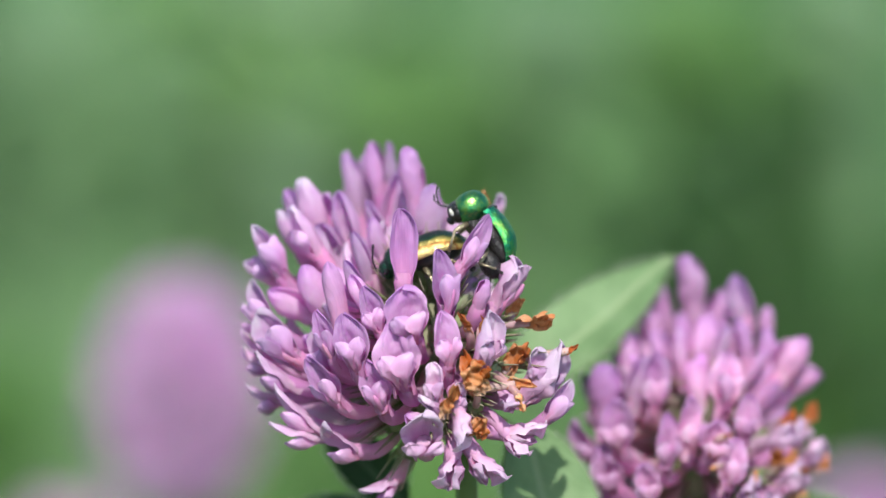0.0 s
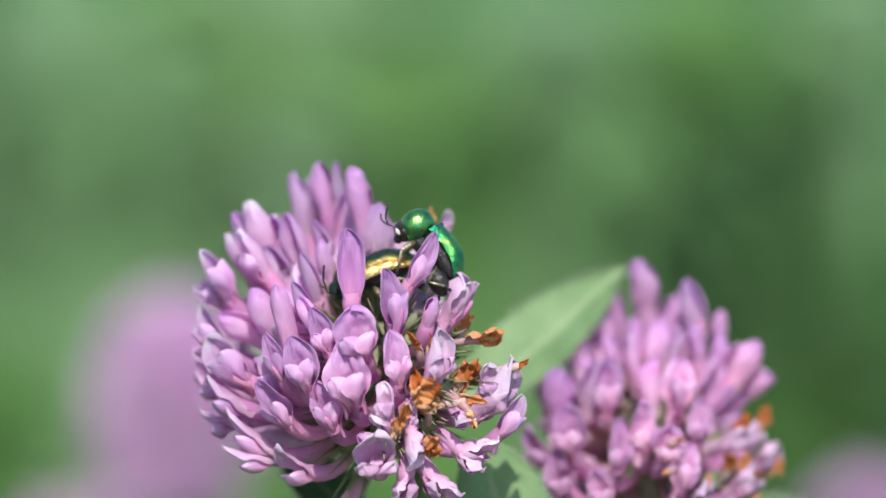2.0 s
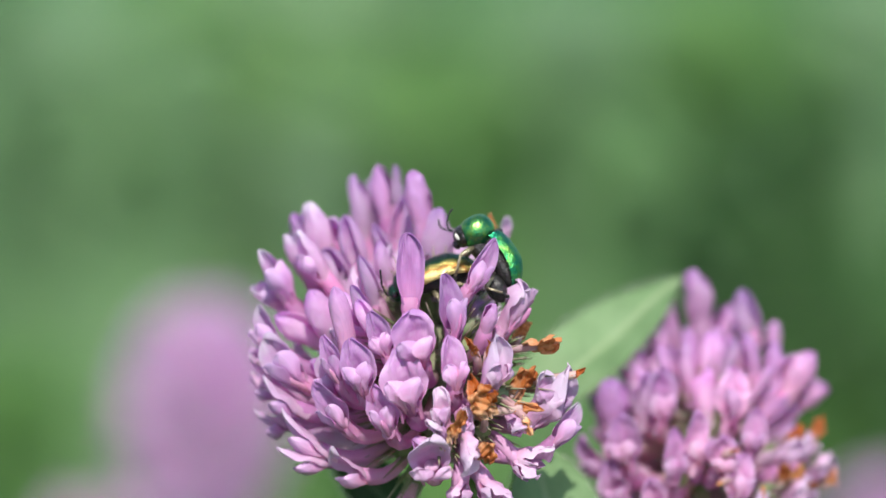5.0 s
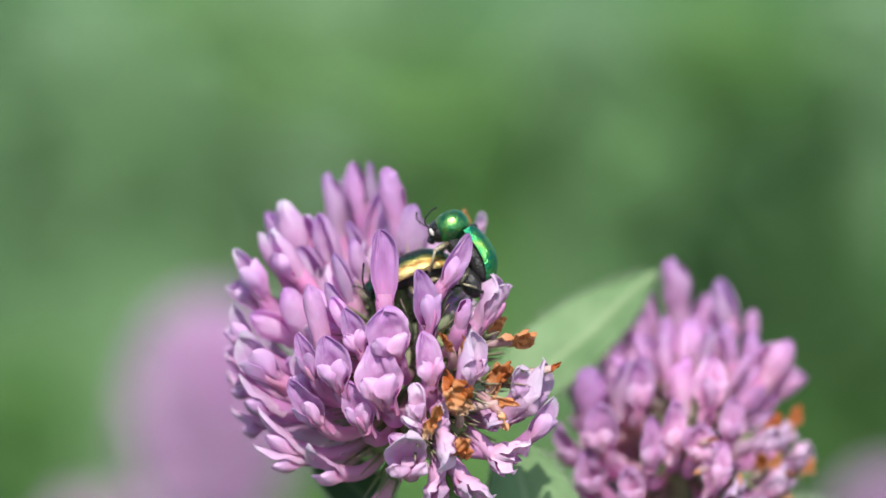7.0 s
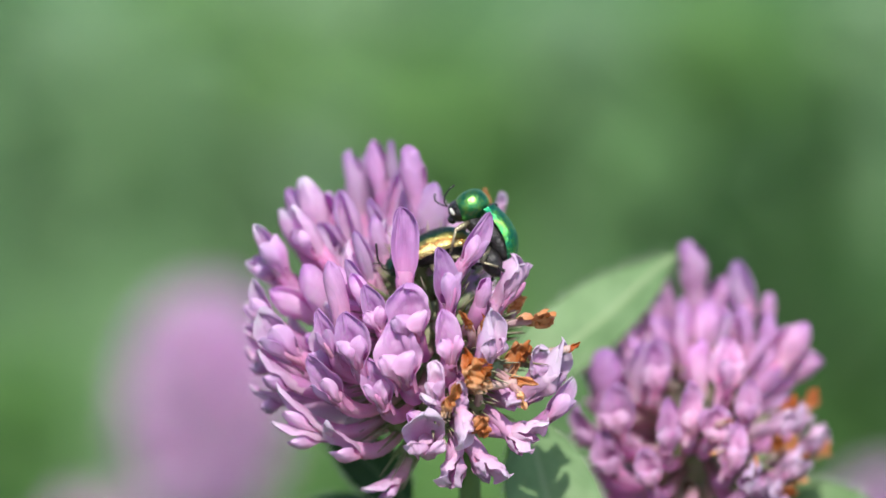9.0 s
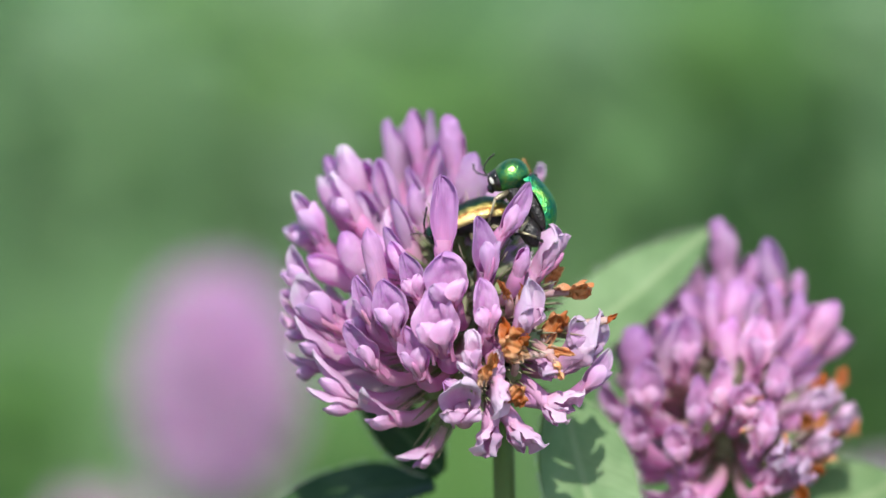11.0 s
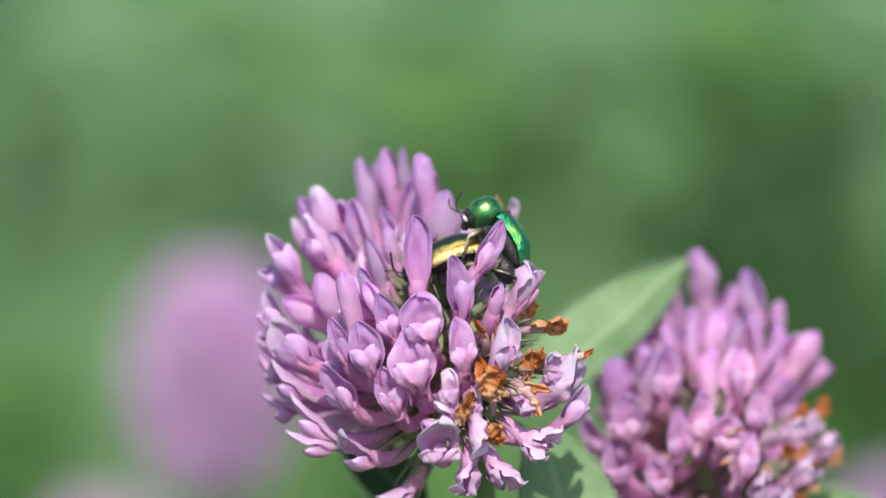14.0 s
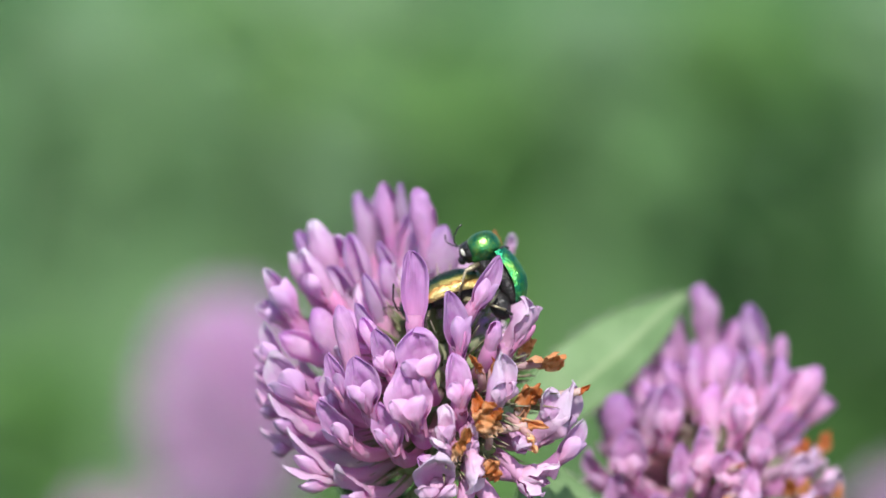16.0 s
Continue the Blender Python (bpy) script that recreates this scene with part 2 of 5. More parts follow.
def meadow_material(name, stops, scale, through_light, patches=21.0):
    """Grass and ground: hue by blade, patches over the meadow."""
    m, t, b, out = material(name)
    geo = t.nodes.new("ShaderNodeNewGeometry")
    cloud = node(t, "ShaderNodeTexNoise", Scale=scale, Detail=3.0)
    t.links.new(geo.outputs["Position"], cloud.inputs["Vector"])
    patch = node(t, "ShaderNodeTexNoise", Scale=patches, Detail=1.0)
    drawn = node(t, "ShaderNodeMapping", Scale=(1.0, 0.3 if through_light else 1.0, 1.1))
    t.links.new(geo.outputs["Position"], drawn.inputs["Vector"])
    t.links.new(drawn.outputs[0], patch.inputs["Vector"])
    mixed = math_node(t, "ADD", math_node(t, "MULTIPLY", cloud.outputs[0], 0.35), math_node(t, "MULTIPLY", geo.outputs["Random Per Island"], 0.1))
    mixed = math_node(t, "ADD", mixed, math_node(t, "SUBTRACT", math_node(t, "MULTIPLY", patch.outputs[0], 1.3), 0.36))
    colour = ramp(t, mixed, stops).outputs[0]
    t.links.new(colour, b.inputs["Base Color"])
    b.inputs["Roughness"].default_value = 0.5
    glow = t.nodes.new("ShaderNodeBsdfTranslucent")
    t.links.new(colour, glow.inputs["Color"])
    both = node(t, "ShaderNodeMixShader", Fac=through_light)
    t.links.new(b.outputs[0], both.inputs[1])
    t.links.new(glow.outputs[0], both.inputs[2])
    t.links.new(both.outputs[0], out.inputs[0])
    return m


GRASS = meadow_material("meadow_grass", [(0.2, (0.058, 0.185, 0.042)), (0.5, (0.147, 0.32, 0.118)), (0.8, (0.24, 0.43, 0.21))], 4.0, 0.3)
PALE_GRASS = meadow_material("pale_grass", [(0.3, (0.19, 0.38, 0.135)), (0.7, (0.27, 0.45, 0.21))], 9.0, 0.3)
# deep green that stands in for shaded gaps in the meadow
SHADE_GREEN = meadow_material("deep_shade_green", [(0.3, (0.045, 0.125, 0.03)), (0.7, (0.08, 0.18, 0.045))], 9.0, 0.2)
LUSH = meadow_material("lush_green_leaves", [(0.3, (0.13, 0.29, 0.07)), (0.7, (0.2, 0.38, 0.115))], 9.0, 0.3)
SOFT = meadow_material("soft_green_leaves", [(0.3, (0.215, 0.38, 0.165)), (0.7, (0.275, 0.44, 0.23))], 9.0, 0.3)
SOIL = meadow_material("mossy_soil", [(0.3, (0.035, 0.075, 0.02)), (0.5, (0.06, 0.11, 0.032)), (0.7, (0.095, 0.15, 0.052))], 6.0, 0.0, 5.0)


# ---- mesh helpers ----
def mesh_of(name, verts, faces, mat):
    me = bpy.data.meshes.new(name)
    me.from_pydata([tuple(v) for v in verts], [], faces)
    me.materials.append(mat)
    me.polygons.foreach_set("use_smooth", [True] * len(me.polygons))
    me.update()
    return me


def sheet(name, mat, f, nu, nv, thick):
    """A thin curved sheet with thickness, in millimetres: f(u, v) for u in 0..1 along and v in -1..1 across."""
    p = np.array([[f(i / nu, -1 + 2 * j / nv) for j in range(nv + 1)] for i in range(nu + 1)], float)
    du, dv = np.gradient(p, axis=0), np.gradient(p, axis=1)
    n = np.cross(du, dv)
    n /= np.maximum(np.linalg.norm(n, axis=2, keepdims=True), 1e-9)
    both = np.concatenate([(p + n * thick / 2).reshape(-1, 3), (p - n * thick / 2).reshape(-1, 3)])
    w, half = nv + 1, (nu + 1) * (nv + 1)
    faces = []
    for i in range(nu):
        for j in range(nv):
            a = i * w + j
            faces.append((a, a + w, a + w + 1, a + 1))
            faces.append((half + a, half + a + 1, half + a + w + 1, half + a + w))
    rim = [j for j in range(w)] + [i * w + nv for i in range(1, nu + 1)] + [nu * w + j for j in range(nv - 1, -1, -1)] + [i * w for i in range(nu - 1, 0, -1)]
    for a, b in zip(rim, rim[1:] + rim[:1]):
        faces.append((a, b, half + b, half + a))
    me = mesh_of(name, both * MM, faces, mat)
    on_rim = np.zeros(2 * half, bool)
    on_rim[rim], on_rim[[half + k for k in rim]] = True, True
    ends = np.empty(2 * len(me.edges), np.int32)
    me.edges.foreach_get("vertices", ends)
    ends = ends.reshape(-1, 2)
    crisp = on_rim[ends].all(axis=1) & ((ends[:, 0] < half) == (ends[:, 1] < half))
    me.attributes.new("sharp_edge", "BOOLEAN", "EDGE").data.foreach_set("value", crisp)
    return me


def tube_rings(path, radii, sides=8, flat=1.0):
    """Rings of a tapered tube along a path of points, with closed ends."""
    verts, faces = [], []
    pts = [Vector(p) for p in path]
    for i, p in enumerate(pts):
        way = (pts[min(i + 1, len(pts) - 1)] - pts[max(i - 1, 0)]).normalized()
        ref = Vector((0, 1, 0)) if abs(way.y) < 0.9 else Vector((1, 0, 0))
        a = way.cross(ref).normalized()
        b = way.cross(a)
        for k in range(sides):
            q = 2 * math.pi * k / sides
            verts.append(p + a * math.cos(q) * radii[i] + b * math.sin(q) * radii[i] * flat)
    for i in range(len(pts) - 1):
        for k in range(sides):
            k2 = (k + 1) % sides
            faces.append((i * sides + k, i * sides + k2, (i + 1) * sides + k2, (i + 1) * sides + k))
    faces.append(tuple(range(sides - 1, -1, -1)))
    faces.append(tuple((len(pts) - 1) * sides + k for k in range(sides)))
    return verts, faces


def tube(name, mat, path, radii, sides=8, flat=1.0):
    verts, faces = tube_rings(path, radii, sides, flat)
    return mesh_of(name, [v * MM for v in verts], faces, mat)


def joined(name, mat, pieces):
    verts, faces = [], []
    for v, f in pieces:
        k = len(verts)
        verts += v
        faces += [tuple(i + k for i in q) for q in f]
    return mesh_of(name, [Vector(v) * MM for v in verts], faces, mat)


def blob_rings(centre, radii, power=1.0, rings=12, sides=18, rough=0.0, seed=0.0):
    """An egg-like body; power below 1 makes it blunter."""
    verts, faces = [], []
    c = Vector(centre)
    for i in range(rings + 1):
        a = math.pi * (0.02 + 0.96 * i / rings)
        for k in range(sides):
            q = 2 * math.pi * k / sides
            s = math.sin(a) ** power
            d = Vector((math.cos(a), s * math.cos(q), s * math.sin(q)))
            if rough:
                d *= 1 + rough * noise.noise(d * 3 + Vector((seed, 0, 0)))
            verts.append(c + Vector((d.x * radii[0], d.y * radii[1], d.z * radii[2])))
    for i in range(rings):
        for k in range(sides):
            k2 = (k + 1) % sides
            faces.append((i * sides + k, i * sides + k2, (i + 1) * sides + k2, (i + 1) * sides + k))
    faces.append(tuple(range(sides - 1, -1, -1)))
    faces.append(tuple(rings * sides + k for k in range(sides)))
    return verts, faces


def blob(name, mat, centre, radii, **kw):
    return joined(name, mat, [blob_rings(centre, radii, **kw)])


def part(name, mesh, parent, label="", at=None):
    ob = new(name, mesh)
    ob.parent = parent
    if at is not None:
        ob.matrix_basis = at
    if label:
        tagged(ob, label)
    return ob


# ---- ground and meadow ----
def ground():
    verts, faces, n = [], [], 48
    for i in range(n + 1):
        for j in range(n + 1):
            x = (j / n * 2 - 1) ** 3 * 60
            y = (i / n * 2 - 1) ** 3 * 60
            verts.append((x, y, -0.01 + 0.015 * noise.noise(Vector((x * 2, y * 2, 0)))))
    for i in range(n):
        for j in range(n):
            a = i * (n + 1) + j
            faces.append((a, a + 1, a + n + 2, a + n + 1))
    tagged(new("ground", mesh_of("ground", verts, faces, SOIL)), "mossy green meadow soil under the grass", "ground", kind="structure")


def meadow_grass(name, label, mat, count, area, tall, seed, lean_most=0.3, wide=0.0026):
    """Grass blades: curved strips in three steps, thinning out in gaps."""
    rng = random.Random(seed)
    verts, faces = [], []
    x0, x1, y0, y1 = area
    while len(faces) < count * 3:
        x, y = rng.uniform(x0, x1), rng.uniform(y0, y1)
        if (2 * x / (x1 - x0)) ** 2 + max(0.0, (y - 0.95) / (y1 - 0.95), (0.95 - y) / (0.96 - min(y0, 0.9))) ** 2 > rng.uniform(0.1, 1):
            continue
        elif noise.noise(Vector((x * 16, y * 9, seed))) < rng.uniform(-0.7, 0.25):
            continue
        h = tall * rng.uniform(0.84, 1.04) * (1 + 0.12 * noise.noise(Vector((x * 34, y * 8, seed + 5))))
        w = wide * rng.uniform(0.6, 1.3)
        a, lean = rng.uniform(0, 6.28), rng.uniform(0.03, lean_most)
        side = Vector((math.cos(a), math.sin(a), 0)) * w
        out = Vector((-math.sin(a), math.cos(a), 0)) * h * lean
        k = len(verts)
        for f, s in ((0, 1.0), (0.45, 0.95), (0.8, 0.7), (1.0, 0.08)):
            p = Vector((x, y, -0.015)) + Vector((0, 0, h * (f - 0.2 * lean * f * f))) + out * f * f
            verts += [p - side * s, p + side * s]
        faces += [(k + 2 * i, k + 2 * i + 1, k + 2 * i + 3, k + 2 * i + 2) for i in range(3)]
    tagged(new(name, mesh_of(name, verts, faces, mat)), label, "grass", kind="stuff")


ground()
meadow_grass("meadow_grass", "tall sunlit light green meadow grass", GRASS, 26000, (-0.6, 0.6, 0.95, 2.6), 0.27, 3)
meadow_grass("meadow_grass", "tall sunlit light green meadow grass", GRASS, 12000, (-3.2, 3.2, 2.0, 7.5), 0.25, 4, wide=0.006)
meadow_grass("meadow_grass", "tall sunlit light green meadow grass", GRASS, 14000, (-2.6, 2.6, 1.05, 4.0), 0.24, 6, wide=0.004)
meadow_grass("short_grass", "short green grass between the clover stalks", GRASS, 20000, (-3.2, 3.2, -3.0, 4.5), 0.12, 5, 0.6, wide=0.004)


def herb_clump(mat, x, z, far, wide, high, seed):
    """A leafy clump of meadow herbs: small cupped leaves round thin shoots from the ground."""
    rng = random.Random(seed)
    verts, faces = [], []
    for i in range(620):
        g = Vector((rng.gauss(0, 0.7), rng.gauss(0, 0.7), rng.gauss(0, 0.7)))
        at = Vector((x + g.x * wide, far + g.y * wide, z + g.z * high))
        long, broad = rng.uniform(0.0025, 0.005), rng.uniform(0.0016, 0.003)
        turn = pose(at.x, at.y, at.z, rng.uniform(-10, 80), rng.uniform(-40, 40), rng.uniform(-90, 90))
        k = len(verts)
        for a, b, c in ((0, -1, 0), (0.8, -0.3, 0.25), (0.7, 0.5, 0.2), (0, 1, 0.1), (-0.7, 0.5, 0.2), (-0.8, -0.3, 0.25)):
            verts.append(turn @ Vector((a * broad, b * long, c * broad)))
        faces += [(k, k + 1, k + 2, k + 3), (k, k + 3, k + 4, k + 5)]
        if i % 11 == 0:
            k = len(verts)
            foot = Vector((x + g.x * 0.004, far + g.y * 0.004, -0.012))
            verts += [at + Vector((-0.0006, 0, 0)), at + Vector((0.0006, 0, 0)), foot + Vector((0.0008, 0, 0)), foot + Vector((-0.0008, 0, 0))]
            faces.append((k, k + 1, k + 2, k + 3))
    tagged(new("herb_clump", mesh_of("herb_clump", verts, faces, mat)), "leafy clump of green meadow herbs", "plants", kind="stuff")


# the darkest clumps put the meadow's shaded gaps into leaf colour
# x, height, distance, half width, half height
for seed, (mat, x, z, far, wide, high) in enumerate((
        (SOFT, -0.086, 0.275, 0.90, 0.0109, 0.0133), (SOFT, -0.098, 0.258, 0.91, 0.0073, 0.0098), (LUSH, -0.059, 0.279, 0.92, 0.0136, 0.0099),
        (SOFT, -0.049, 0.287, 0.93, 0.0100, 0.0062), (SHADE_GREEN, -0.086, 0.246, 0.90, 0.0054, 0.0072), (SOFT, -0.070, 0.246, 0.91, 0.0073, 0.0098),
        (SHADE_GREEN, -0.102, 0.283, 0.92, 0.0037, 0.0049), (SOFT, -0.018, 0.285, 0.93, 0.0075, 0.0087), (LUSH, -0.004, 0.270, 0.90, 0.0121, 0.0084),
        (SOFT, 0.021, 0.278, 0.91, 0.0098, 0.0098), (SOFT, 0.028, 0.258, 0.92, 0.0074, 0.0074), (SHADE_GREEN, 0.016, 0.245, 0.93, 0.0069, 0.0075),
        (PALE_GRASS, 0.039, 0.256, 0.90, 0.0072, 0.0084), (LUSH, 0.055, 0.278, 0.91, 0.0110, 0.0098), (SHADE_GREEN, 0.065, 0.249, 0.92, 0.0086, 0.0111),
        (SHADE_GREEN, 0.072, 0.231, 0.93, 0.0087, 0.0100), (SHADE_GREEN, 0.061, 0.234, 0.90, 0.0084, 0.0084), (SHADE_GREEN, 0.075, 0.261, 0.91, 0.0049, 0.0110),
        (SOFT, 0.089, 0.284, 0.92, 0.0062, 0.0074), (SOFT, 0.090, 0.238, 0.93, 0.0044, 0.0075), (SHADE_GREEN, 0.086, 0.213, 0.90, 0.0072, 0.0133),
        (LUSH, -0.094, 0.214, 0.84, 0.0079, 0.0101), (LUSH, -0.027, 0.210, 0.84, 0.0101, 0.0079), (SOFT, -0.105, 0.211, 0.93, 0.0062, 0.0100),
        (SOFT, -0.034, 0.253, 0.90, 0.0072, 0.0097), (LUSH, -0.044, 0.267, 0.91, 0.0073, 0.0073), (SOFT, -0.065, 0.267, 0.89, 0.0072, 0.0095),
        (SOFT, -0.076, 0.257, 0.89, 0.0060, 0.0084), (SHADE_GREEN, 0.066, 0.248, 0.89, 0.0107, 0.0143), (SHADE_GREEN, 0.056, 0.246, 0.88, 0.0071, 0.0094), (SHADE_GREEN, 0.073, 0.228, 0.89, 0.0084, 0.0084))):
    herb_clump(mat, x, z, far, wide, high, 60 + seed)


# ---- clover florets ----
def smooth(k):
    k = min(max(k, 0.0), 1.0)
    return k * k * (3 - 2 * k)


def standard_petal(seed, half, wrap, bend, ruffle, mid=0.55, sharp=2.2, centred=0.0, fold=0.0, notch=0.0, long=6.0):
    """The upper petal of a floret: wrapped round the tube at the neck, opening into a blade; +y is its back."""
    curl = [(0.1 + 0.14 * math.sin(seed * 5.1 + k)) * (1 - centred) for k in (0.4, 2.9)]
    lean = 0.35 * math.sin(seed * 3.3)

    def f(s, v):
        u = 1 - (1 - s) ** 1.7
        z = -1.6 + (long + 1.6) * u
        t = max(z / long, 0.0)
        k = smooth((t + 0.12) / 0.5)
        a = 2.6 + (wrap - 2.6) * k
        w = 2.05 + (half - 2.05) * k
        full = w
        if t > mid:
            w *= max(1 - ((t - mid) / (1.001 - mid)) ** sharp, 0.0) ** 0.55
        w = max(w, 0.06)
        q = 1.0
        if centred < 0.45:     # an open blade is cut from one curved sheet; a bud closes over its tip
            q, w = w / full, full
        w *= 1 + (0.14 * math.sin(seed * 2.3) * (1 if v > 0 else -1) * min(abs(v) * 4, 1)) * (1 - centred)
        r = w / a * (1 + 0.13 * centred * math.sin(2.6 * a * v / 1.6 + seed * 2) * min(t * 2, 1))
        spine = (0.78 + bend * t * t) * (1 - centred) + (r + bend * t * t) * centred
        wob = noise.noise(Vector((t * 2.4, v * 1.6, seed * 7.3))) * ruffle * t
        wob += 0.45 * noise.noise(Vector((t * 5, v * 4.0, seed * 3.7))) * ruffle * (0.25 + t)
        pleat = 0.05 * math.sin(v * 11 + seed) * t * (1 - abs(v))
        x = r * math.sin(a * v * q) + 0.5 * wob + lean * t * t
        y = spine - r * (1 - math.cos(a * v * q)) - fold * (abs(v) * q - 0.5) * w * t + wob + pleat + curl[v > 0] * max(abs(v) ** 3, 0.5 * max((t - mid) / (1 - mid), 0.0) ** 3) * half * 0.7 * t
        y += 0.1 * math.sin(13 * t + seed * 3 + v) * v * v * min(t * 2, 1) * (1 - 0.6 * centred)
        return x, y, z - notch * math.exp(-(v / 0.2) ** 2) * t ** 6 - 0.4 * abs(wob) * t - 0.25 * noise.noise(Vector((v * 3, seed, 0))) * t ** 4
    return f


def wing_petal(side, seed, spread, wide=0.85, long=3.6, ruffle=0.12):
    """One of the two side petals: a narrow stalk and a rounded, cupped paddle that turns forward and outward."""
    way = 1 + 0.25 * math.sin(seed * 4.7 + side)
    n = Vector((side * (0.5 + 0.35 * math.sin(seed * 3.7 + side)), -0.8, 0.2 + 0.2 * math.sin(seed * 2.1))).normalized()

    def centre(u):
        return Vector((side * (0.3 + (0.45 + 0.55 * spread * way) * u), -0.5 - 1.15 * spread * math.sin(2.55 * max(u, 0.0)), -0.8 + (long + 0.8) * u * (1 - 0.12 * spread * u)))

    def f(s, v):
        u = 1 - (1 - s) ** 1.5
        t = (centre(u + 0.02) - centre(u - 0.02)).normalized()
        d = t.cross(n).normalized()
        w = 0.3 + (wide - 0.3) * smooth((u - 0.25) / 0.4)
        if u > 0.66:
            w *= max(1 - ((u - 0.66) / 0.341) ** 2.3, 0.0) ** 0.55
        w = max(w, 0.05)
        wob = ruffle * noise.noise(Vector((u * 3.5, v * 2, seed * 3.1 + side)))
        return centre(u) + d * w * v - n * (0.6 * w * v * v - wob)
    return f


def withered_petal(seed, size):
    """A dry, rolled and crumpled petal remnant."""
    def f(u, v):
        n1 = noise.noise(Vector((u * 2.6, v * 1.8, seed * 5.7)))
        n2 = noise.noise(Vector((u * 5, v * 3, seed * 2.9 + 9)))
        n3 = noise.noise(Vector((u * 5.5, v * 5, seed * 1.7 + 4)))
        a = 1.5 + 0.9 * math.sin(seed * 1.9)
        w = size * (0.5 + 1.0 * u - 0.85 * u * u * u)
        return (w / a * math.sin(a * v) * 1.4 + 0.6 * n1 + 0.3 * n3, w / a * (math.cos(a * v) - 1) + 0.6 * n2 + 0.4 * n3 + 0.4 + 0.5 * math.sin(seed) * u * u,
                -0.5 + 3.2 * u + 0.8 * n1 * u + 0.45 * n3 * u - 0.5 * abs(v) * u)
    return f


def calyx_mesh():
    pieces = [tube_rings([(0, 0, -0.3), (0, 0, 0.6), (0, 0, 2.2), (0, 0, 2.9)], [0.35, 0.75, 0.92, 0.88])]
    for k in range(5):
        a = 2 * math.pi * k / 5 + 0.3
        c, s = math.cos(a), math.sin(a)
        pieces.append(tube_rings([(0.8 * c, 0.8 * s, 2.5), (1.0 * c, 1.0 * s, 4.0), (1.2 * c, 1.2 * s, 5.6)], [0.2, 0.11, 0.03], 5))
    rng = random.Random(3)
    for k in range(26):
        a, z = rng.uniform(0, 6.28), rng.uniform(0.6, 3.2)
        p = Vector((0.85 * math.cos(a), 0.85 * math.sin(a), z))
        pieces.append(tube_rings([p, p * 1.0 + Vector((0.5 * math.cos(a), 0.5 * math.sin(a), rng.uniform(0.3, 0.8)))], [0.025, 0.008], 3))
    return joined("calyx", CALYX, pieces)


def keel_mesh(spread):
    return tube("keel", KEEL, [(0, -0.35, -1.0), (0, -0.5, 0.2), (0, -0.75 - 0.4 * spread, 1.3), (0, -0.9 - 0.5 * spread, 2.0), (0, -0.95 - 0.55 * spread, 2.4)],
                [0.4, 0.46, 0.42, 0.28, 0.06], 8, 1.2)


def standards(mat, *setups):
    return [sheet("standard_petal", mat, standard_petal(i + 1.0, *a), 18, 20, 0.05) for i, a in enumerate(setups)]


def wings(mat, *setups):
    return [[sheet("wing_petal", mat, wing_petal(side, i + 0.5, *a), 10, 8, 0.05) for side in (-1, 1)] for i, a in enumerate(setups)]


